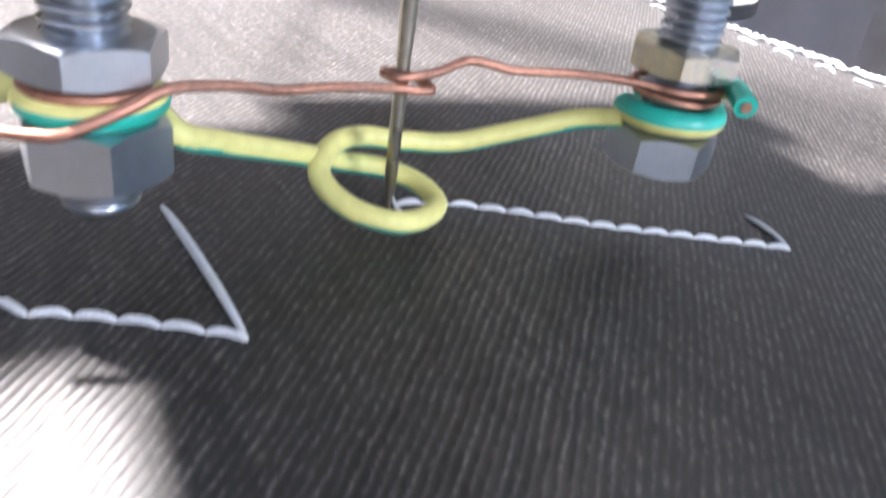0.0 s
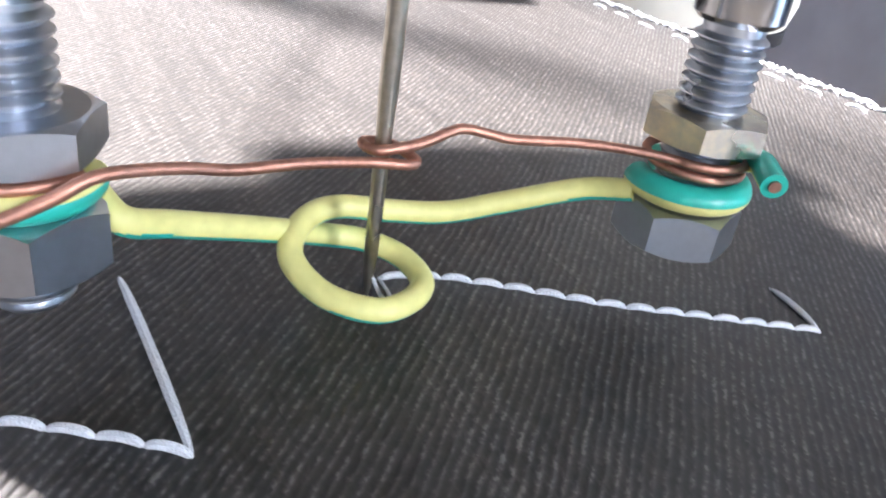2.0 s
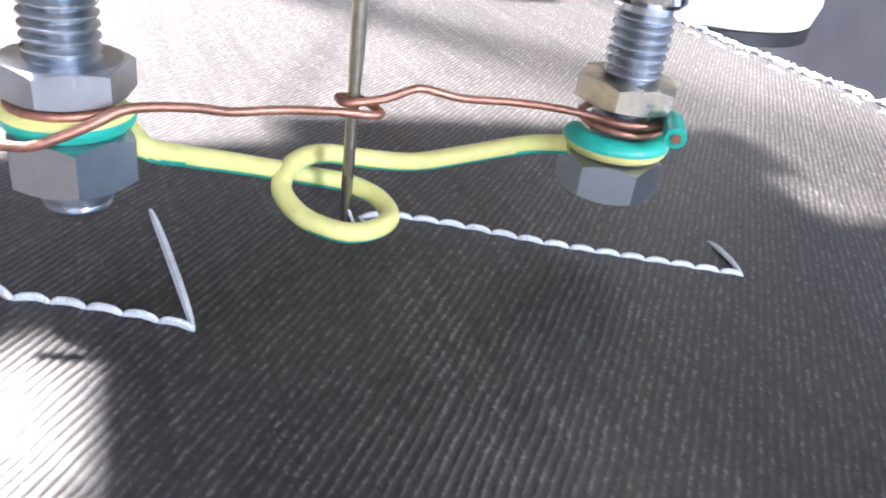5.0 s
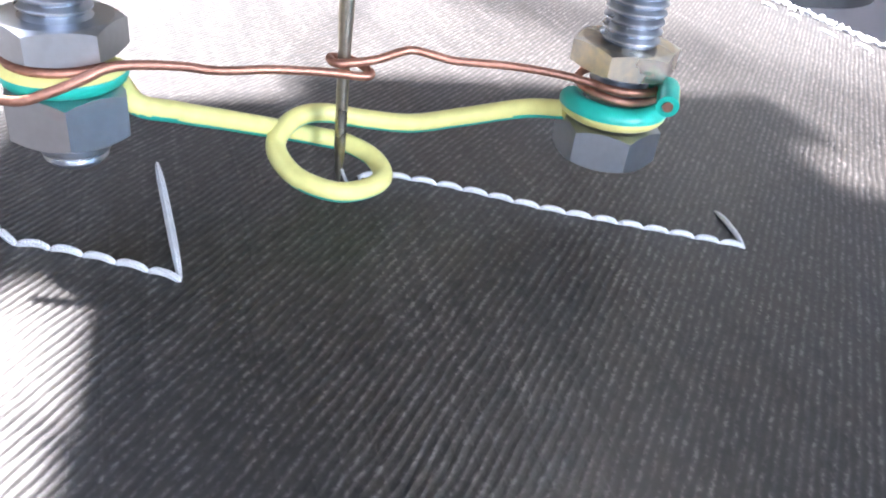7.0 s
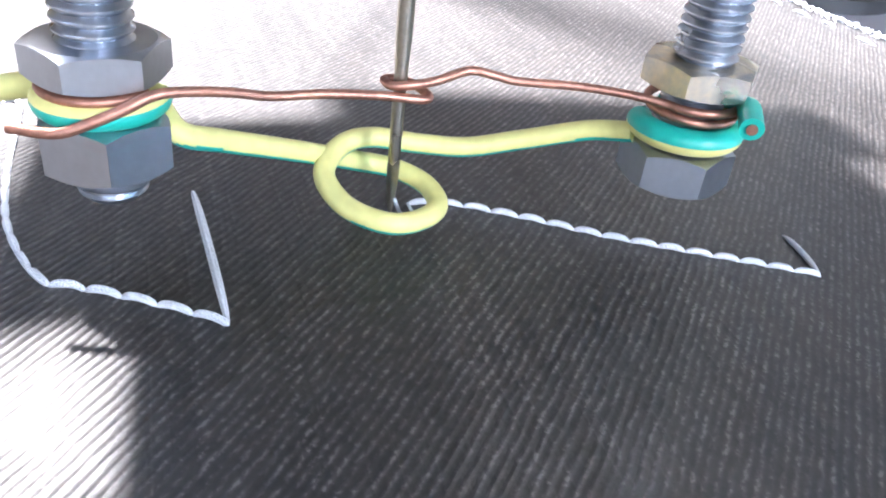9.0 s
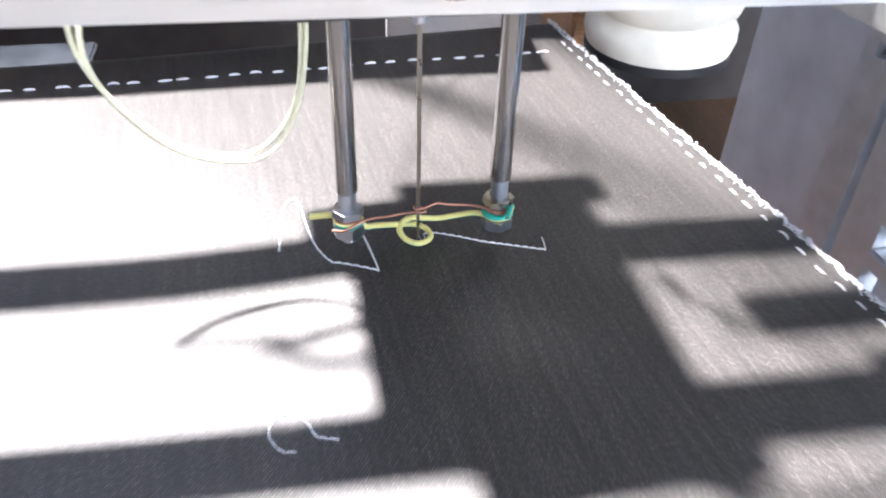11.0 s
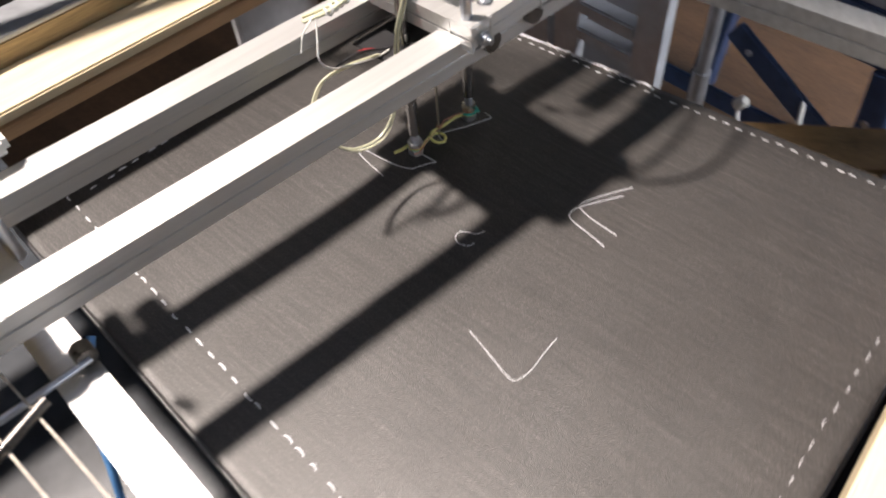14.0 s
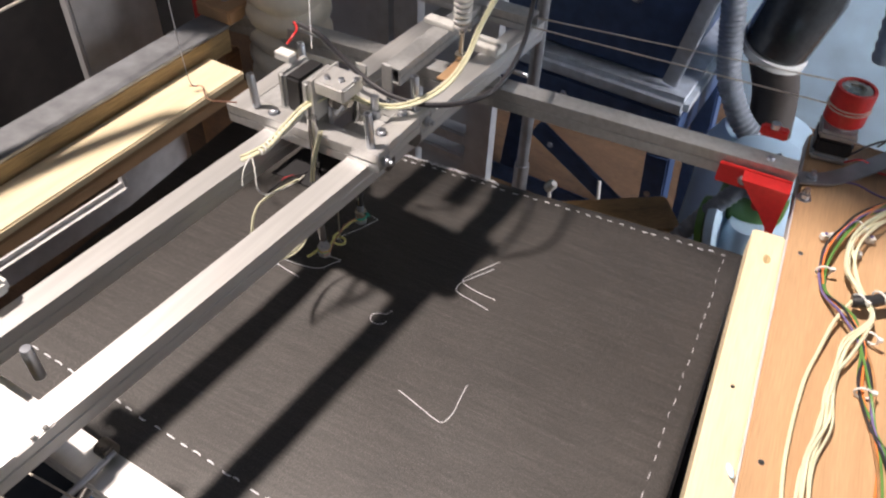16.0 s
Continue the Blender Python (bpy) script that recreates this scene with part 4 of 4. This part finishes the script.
wire_thing("sleeve_leads", "cream leads leaving the sleeve", [([(0.575, 0.162, 0.118), (0.60, 0.185, 0.118), (0.63, 0.22, 0.115)], 0.002, CREAM), ([(0.520, 0.118, 0.117), (0.512, 0.09, 0.112), (0.508, 0.05, 0.106), (0.505, 0.0, 0.104), (0.512, -0.09, 0.104), (0.53, -0.17, 0.104)], 0.0018, CREAM)])
for x, y, z, a in ((0.488, 0.152, 0.110, 20), (0.526, 0.121, 0.118, -30), (0.541, 0.133, 0.120, -30), (0.552, 0.020, 0.108, 10), (0.545, 0.085, 0.112, -20), (0.506, 0.238, 0.112, -40)):
    t = thing("cable_tie", (x, y, z), "white nylon cable tie round wires", "cable tie", "cable ties", turn=a)
    part("loop", tube([(0.0072 * math.cos(k * 0.5236), 0, 0.0062 * math.sin(k * 0.5236)) for k in range(13)], 0.0011, 6, 2), WHITE, t, smooth=True)
    part("tie_head", box((0.005, -0.002, 0.002), (0.010, 0.002, 0.006), 0.0005), WHITE, t)
for x, y, a in ((0.478, 0.210, 40), (0.486, 0.216, 40), (0.497, 0.236, 50), (0.506, 0.248, 50), (0.520, 0.232, 30), (0.512, 0.200, 20)):
    t = thing("wire_connector", (x, y, 0.103), "small white terminal joining two wires", "connector", "connectors", turn=a)
    part("shell", box((-0.0045, -0.0035, 0.0), (0.0045, 0.0035, 0.007), 0.001), WHITE, t)
    part("screw_well", lathe([(0.0018, 0.007), (0.0018, 0.0085)], 10), VIOLET, t)
wire_thing("motor_leads", "red and black leads beside the deck motor", [([(0.468, 0.352, 0.108), (0.482, 0.352, 0.118), (0.492, 0.360, 0.112), (0.505, 0.352, 0.110), (0.53, 0.36, 0.106)], 0.0013, RED), ([(0.468, 0.358, 0.112), (0.484, 0.365, 0.130), (0.500, 0.380, 0.135), (0.495, 0.390, 0.118)], 0.0013, DARK_WIRE), ([(0.474, 0.318, 0.104), (0.49, 0.322, 0.105), (0.52, 0.315, 0.105), (0.56, 0.33, 0.105)], 0.0012, VIOLET)])
board_edge = thing("control_box", (0.53, 0.34, 0.1005), "white-edged electronics box on the deck", "box", turn=9)
part("tray", box((-0.004, 0.0, 0.004), (0.10, 0.10, 0.02), 0.002), WHITE, board_edge)
part("lid", box((0.004, 0.008, 0.0202), (0.092, 0.092, 0.024), 0.001), GREY_METAL, board_edge)
smear = thing("paint_smear", (0.476, -0.112, 0.1002), "pale blue dried paint smear on the deck", "stain")
part("paint", lathe([(0.0055, 0.0), (0.003, 0.0008)], 9, pose(0, 0, 0, 0, 0, 30) @ Matrix.Diagonal((0.55, 1.3, 1, 1))), PALE_BLUE, smear)

# ---- background ----
duct = thing("flexible_duct", (-0.263, 0.236, -0.014), "cream corrugated flexible duct hanging behind the head", "duct")
prof, z = [(0.050, 0.0)], 0.0
while z < 1.5:
    prof += [(0.0575, z + 0.004), (0.060, z + 0.014), (0.0595, z + 0.022), (0.054, z + 0.030), (0.0535, z + 0.032)]
    z += 0.032
db = lathe(prof, 40)
for v in db.verts:
    v.co.z += 0.004 * math.sin(3 * math.atan2(v.co.y, v.co.x) + 1) * min(1, v.co.z * 8)
part("hose", db, DUCT, duct, smooth=True)
part("rim", lathe([(0.054, -0.004), (0.058, -0.003), (0.058, 0.003), (0.054, 0.004)], 40), BLACK, duct, "black rubber rim", True)

door = thing("recess_frame", (-0.47, 0.0, FZ), "scuffed grey painted panel edge around a dark recess", "panel")
part("upright", box((-0.02, 0.045, 0.40), (0.0, 0.185, 1.9), 0.004), GREY, door)
part("foot_rail", bar((-0.01, 0.06, 0.62), (-0.005, -0.9, 0.66), 0.02, 0.05, 0.008), GREY, door)
part("lower", box((-0.02, 0.045, 0.0), (0.0, 0.215, 0.60), 0.004), GREY, door)
post = thing("wooden_post", (-0.45, 0.200, FZ), "reddish brown wooden post", "post")
part("post_body", box((0, 0, 0), (0.09, 0.028, 0.84), 0.003), BROWN_WOOD, post)
back = thing("grey_board", (-0.62, 0.56, FZ), "large blue-grey board leaning at the back", "board")
part("sheet", box((0, 0, 0), (0.52, 0.02, 1.6), 0.003), mat("blue_grey_board", (0.62, 0.64, 0.67), 0.6, 0.0, 0.15, 5, 0.2, 60), back)

LADDER = mat("dull_ladder_aluminium", (0.60, 0.63, 0.67), 0.45, 0.25, 0.12, 14)
ladder = thing("folding_ladder", (-0.012, 0.452, FZ - 0.0), "dull grey folded metal ladder with square holes", "ladder")
for x in (-0.278, -0.222, -0.075):
    rail = bmesh.new()
    zs = [0.0, 0.277, 0.291, 0.519, 0.533, 0.759, 0.773, 1.00, 1.014, 1.36]
    for z0, z1 in zip(zs[0::2], zs[1::2]):
        box((x, 0, z0), (x + 0.045, 0.022, z1), 0, rail)
    for z0, z1 in zip(zs[1::2], zs[2::2]):
        box((x, 0, z0), (x + 0.0155, 0.022, z1), 0, rail)
        box((x + 0.0295, 0, z0), (x + 0.045, 0.022, z1), 0, rail)
    part("stile", rail, LADDER, ladder)
for z in (0.36, 0.60, 0.645, 0.90, 1.15):
    part("rung", bar((-0.177, 0.011, z), (-0.075, 0.011, z), 0.03, 0.02, 0.003), LADDER, ladder)
pipe = thing("steel_pipe", (0.004, 0.50, FZ), "upright thin steel pipe", "pipe")
part("pipe_tube", lathe([(0.010, 0), (0.010, 1.3)], 16), GREY_METAL, pipe, smooth=True)
part("collar", lathe([(0.013, 0.52), (0.013, 0.60)], 16), GREY_METAL, pipe, smooth=True)

log = thing("wooden_board", (0.10, 0.53, -0.33), "rough brown wooden board on blocks below", "board", turn=38)
part("plank", box((-0.16, -0.05, 0.0), (0.20, 0.05, 0.03), 0.006), mat("rough_brown_wood", (0.30, 0.17, 0.07), 0.6, 0.0, 0.35, 10, 0.3, 80, (2, 14, 8)), log)
part("block", box((-0.12, -0.04, -0.47), (-0.04, 0.04, -0.001), 0.004), BROWN_WOOD, log)
part("block", box((0.10, -0.04, -0.47), (0.18, 0.04, -0.001), 0.004), BROWN_WOOD, log)

saw = thing("saw_stand", (0.0, 0.80, FZ), "dark blue sheet-steel machine stand with grey rim", "machine stand")
RIM = mat("worn_grey_enamel", (0.55, 0.60, 0.66), 0.5, 0.2, 0.2, 14, 0.2, 150)
part("rim", box((-0.30, -0.01, 0.60), (0.20, 0.40, 0.64), 0.012), RIM, saw)
part("apron", box((-0.29, 0.0, 0.50), (0.19, 0.39, 0.598), 0.004), BLUE, saw)
cab = box((-0.24, 0.03, 0.642), (0.15, 0.38, 1.10), 0.01)
for v in cab.verts:
    if v.co.z > 0.9:
        v.co.x += 0.07 if v.co.x > 0 else 0.0
part("cabinet", cab, BLUE, saw)
part("corner_strip", bar((0.148, 0.022, 0.645), (0.226, 0.022, 1.10), 0.012, 0.03, 0.003), RIM, saw)
for x0, x1, y in ((0.17, 0.24, 0.02), (-0.27, -0.34, 0.02), (0.17, 0.24, 0.36), (-0.27, -0.34, 0.36)):
    part("leg", bar((x0, y, 0.5), (x1 - 0.03 if x1 > 0 else x1 + 0.03, y, 0.0), 0.05, 0.05, 0.004), BLUE, saw)
part("brace", bar((-0.10, 0.0, 0.46), (0.17, 0.0, 0.30), 0.012, 0.045, 0.003), BLUE, saw)
part("brace", bar((-0.28, 0.0, 0.30), (0.17, 0.0, 0.30), 0.012, 0.04, 0.003), BLUE, saw)
for x, z in ((0.17, 0.55), (0.12, 0.545), (0.17, 0.40), (-0.05, 0.565), (-0.13, 0.53), (0.165, 0.29), (-0.06, 0.43), (0.18, 0.33)):
    part("bolt_head", lathe([(0.007, 0), (0.006, 0.004)], 12, pose(x, -0.004, z, 90, 0, 0)), STEEL, saw, smooth=True)
part("knob", lathe([(0.012, 0), (0.014, 0.01), (0.008, 0.02)], 14, pose(0.05, 0.028, 0.80, 90, 0, 0)), STEEL, saw, smooth=True)

vac = thing("vacuum_cleaner", (0.34, 0.98, FZ), "pale blue vacuum cleaner with a dark clear bin", "vacuum cleaner")
part("base", lathe([(0.10, 0.0), (0.12, 0.03), (0.12, 0.46), (0.09, 0.52)], 28), PALE_BLUE, vac, smooth=True)
bin_mat = mat("smoky_clear_plastic", (0.05, 0.055, 0.06), 0.12, 0.0, 0.2, 30)
part("bin", lathe([(0.060, 0.0), (0.066, 0.01), (0.066, 0.13), (0.058, 0.16), (0.03, 0.165)], 32, pose(-0.05, 0.0, 0.70, 0, 14, 0)), bin_mat, vac, smooth=True)
part("bin_ring", lathe([(0.060, -0.02), (0.070, -0.012), (0.070, 0.0), (0.062, 0.0005)], 32, pose(-0.05, 0.0, 0.70, 0, 14, 0)), WHITE, vac, "pale grey ring", True)
part("neck", tube([(-0.05, 0.0, 0.69), (-0.02, 0.02, 0.6), (0.0, 0.0, 0.5)], 0.045, 16, 6), DARK_WALL, vac, smooth=True)


def hose(name, pts, r, m, label):
    o = thing(name, (0, 0, 0), label, "hose")
    line = smooth_line(pts, 16)
    part("corrugated_hose", tube(line, [r * (1.0 if k % 2 else 0.86) for k in range(len(line))], 14, 1), m, o, smooth=True)
    return o


HOSE_GREY = mat("grey_hose_plastic", (0.22, 0.25, 0.29), 0.45, 0.0, 0.15, 40)
hose("vacuum_hose", [(0.18, 0.90, 0.10), (0.205, 0.90, 0.0), (0.222, 0.90, -0.08), (0.245, 0.90, -0.16), (0.30, 0.90, -0.24), (0.38, 0.92, -0.29), (0.46, 0.95, -0.31)], 0.024, HOSE_GREY, "grey ribbed suction hose with a black cuff")
hose("floor_hose", [(0.40, 0.66, -0.12), (0.345, 0.62, -0.19), (0.30, 0.60, -0.27), (0.26, 0.58, -0.36), (0.20, 0.56, -0.50)], 0.016, HOSE_GREY, "thin grey ribbed hose")
hose("wall_hose", [(0.50, 1.40, 0.30), (0.50, 1.38, 0.10), (0.47, 1.36, -0.05), (0.49, 1.35, -0.25)], 0.03, HOSE_GREY, "thick grey hose by the wall")
bucket = thing("blue_tool_base", (0.385, 0.62, -0.36), "pale blue plastic tool base with green band", "power tool")
part("shell", lathe([(0.045, 0.0), (0.052, 0.02), (0.040, 0.09), (0.030, 0.12)], 24), PALE_BLUE, bucket, smooth=True)
part("disc", lathe([(0.055, 0), (0.058, 0.006), (0.058, 0.016), (0.05, 0.02)], 28, pose(-0.055, 0.0, 0.09, 0, 75, 0)), PALE_BLUE, bucket, smooth=True)
part("band", lathe([(0.050, 0.0), (0.050, 0.012)], 28, pose(-0.071, 0.0, 0.086, 0, 75, 0)), GREEN_WIRE, bucket, "dark green band", True)
part("upper_shell", lathe([(0.060, 0.0), (0.066, 0.02), (0.066, 0.05), (0.05, 0.06)], 28, pose(-0.01, 0.06, 0.17)), PALE_BLUE, bucket, smooth=True)
part("upper_band", lathe([(0.058, 0.0), (0.058, 0.06)], 28, pose(-0.01, 0.06, 0.108)), GREEN_WIRE, bucket, "dark green band", True)
plug2 = thing("mains_plug", (-0.02, 0.72, -0.42), "white mains plug with a cable", "plug")
part("plug_body", lathe([(0.011, 0), (0.011, 0.022), (0.006, 0.032)], 18, pose(0, 0, 0, 20, 30, 0)), WHITE, plug2, smooth=True)
part("lead", tube([(0.0, 0, 0), (0.03, -0.02, -0.06), (0.09, -0.02, -0.07), (0.11, 0.0, 0.0), (0.10, 0.02, 0.05)], 0.004, 8, 8), WHITE, plug2, smooth=True)
yellow_hose = thing("yellow_tube", (0, 0, 0), "yellow-green tube hanging at the side", "tube")
part("tube_body", tube([(-0.36, -0.30, 0.235), (-0.36, -0.19, 0.29), (-0.36, -0.10, 0.36), (-0.36, -0.05, 0.45), (-0.36, 0.0, 0.9), (-0.36, 0.0, 1.8)], 0.011, 12, 8), YELLOW, yellow_hose, smooth=True)

lining = thing("dark_lining", (0, 0, -0.034), "dark navy cloth lining beneath the stretched cloth", "cloth")
lb = bmesh.new()
q = [CORNERS[1] + Vector((-0.05, 0, 0)), CORNERS[1] + Vector((0.05, 0, 0)), CORNERS[2] + Vector((0.045, 0.0, 0)), CORNERS[2] + Vector((-0.05, 0, 0))]
top = [lb.verts.new(p) for p in q]
low = [lb.verts.new(p - Vector((0, 0, 0.01))) for p in q]
lb.faces.new(top)
lb.faces.new(low[::-1])
for k in range(4):
    lb.faces.new((top[k], low[k], low[(k + 1) % 4], top[(k + 1) % 4]))
part("lining_sheet", lb, mat("navy_cloth", (0.02, 0.022, 0.035), 0.9, 0.0, 0.2, 60, 0.3, 900), lining)

bench = thing("lower_shelf", (0, 0, -0.20), "dark blue-grey plastic sheet on a lower shelf", "shelf")
part("sheet", box((-0.75, -1.10, 0.0), (0.70, -0.30, 0.012), 0.003), mat("dark_glossy_plastic", (0.045, 0.052, 0.062), 0.25, 0.0, 0.3, 9, 0.15, 40), bench)
for x in (-0.7, 0.65):
    for y in (-1.05, -0.45):
        part("shelf_leg", box((x - 0.02, y - 0.02, -0.60), (x + 0.02, y + 0.02, -0.001)), DARK_WALL, bench)
blue_tube = thing("blue_tube", (0, 0, 0), "translucent blue hose looping under the near rail", "tube")
part("tube_body", tube([(-0.02, -0.36, 0.040), (0.02, -0.39, 0.020), (0.055, -0.41, -0.03), (0.06, -0.43, -0.10), (0.03, -0.46, -0.16), (-0.05, -0.48, -0.184)], 0.0035, 10, 8), mat("blue_hose", (0.10, 0.30, 0.62), 0.3, 0.0, 0.1, 80), blue_tube, smooth=True)
white_cable = thing("white_cable", (0, 0, 0), "white cable hanging below the near rail", "cable")
part("cable_body", tube([(0.12, -0.375, 0.082), (0.125, -0.40, 0.02), (0.12, -0.43, -0.08), (0.09, -0.47, -0.16), (0.02, -0.52, -0.184)], 0.0032, 10, 8), WHITE, white_cable, smooth=True)
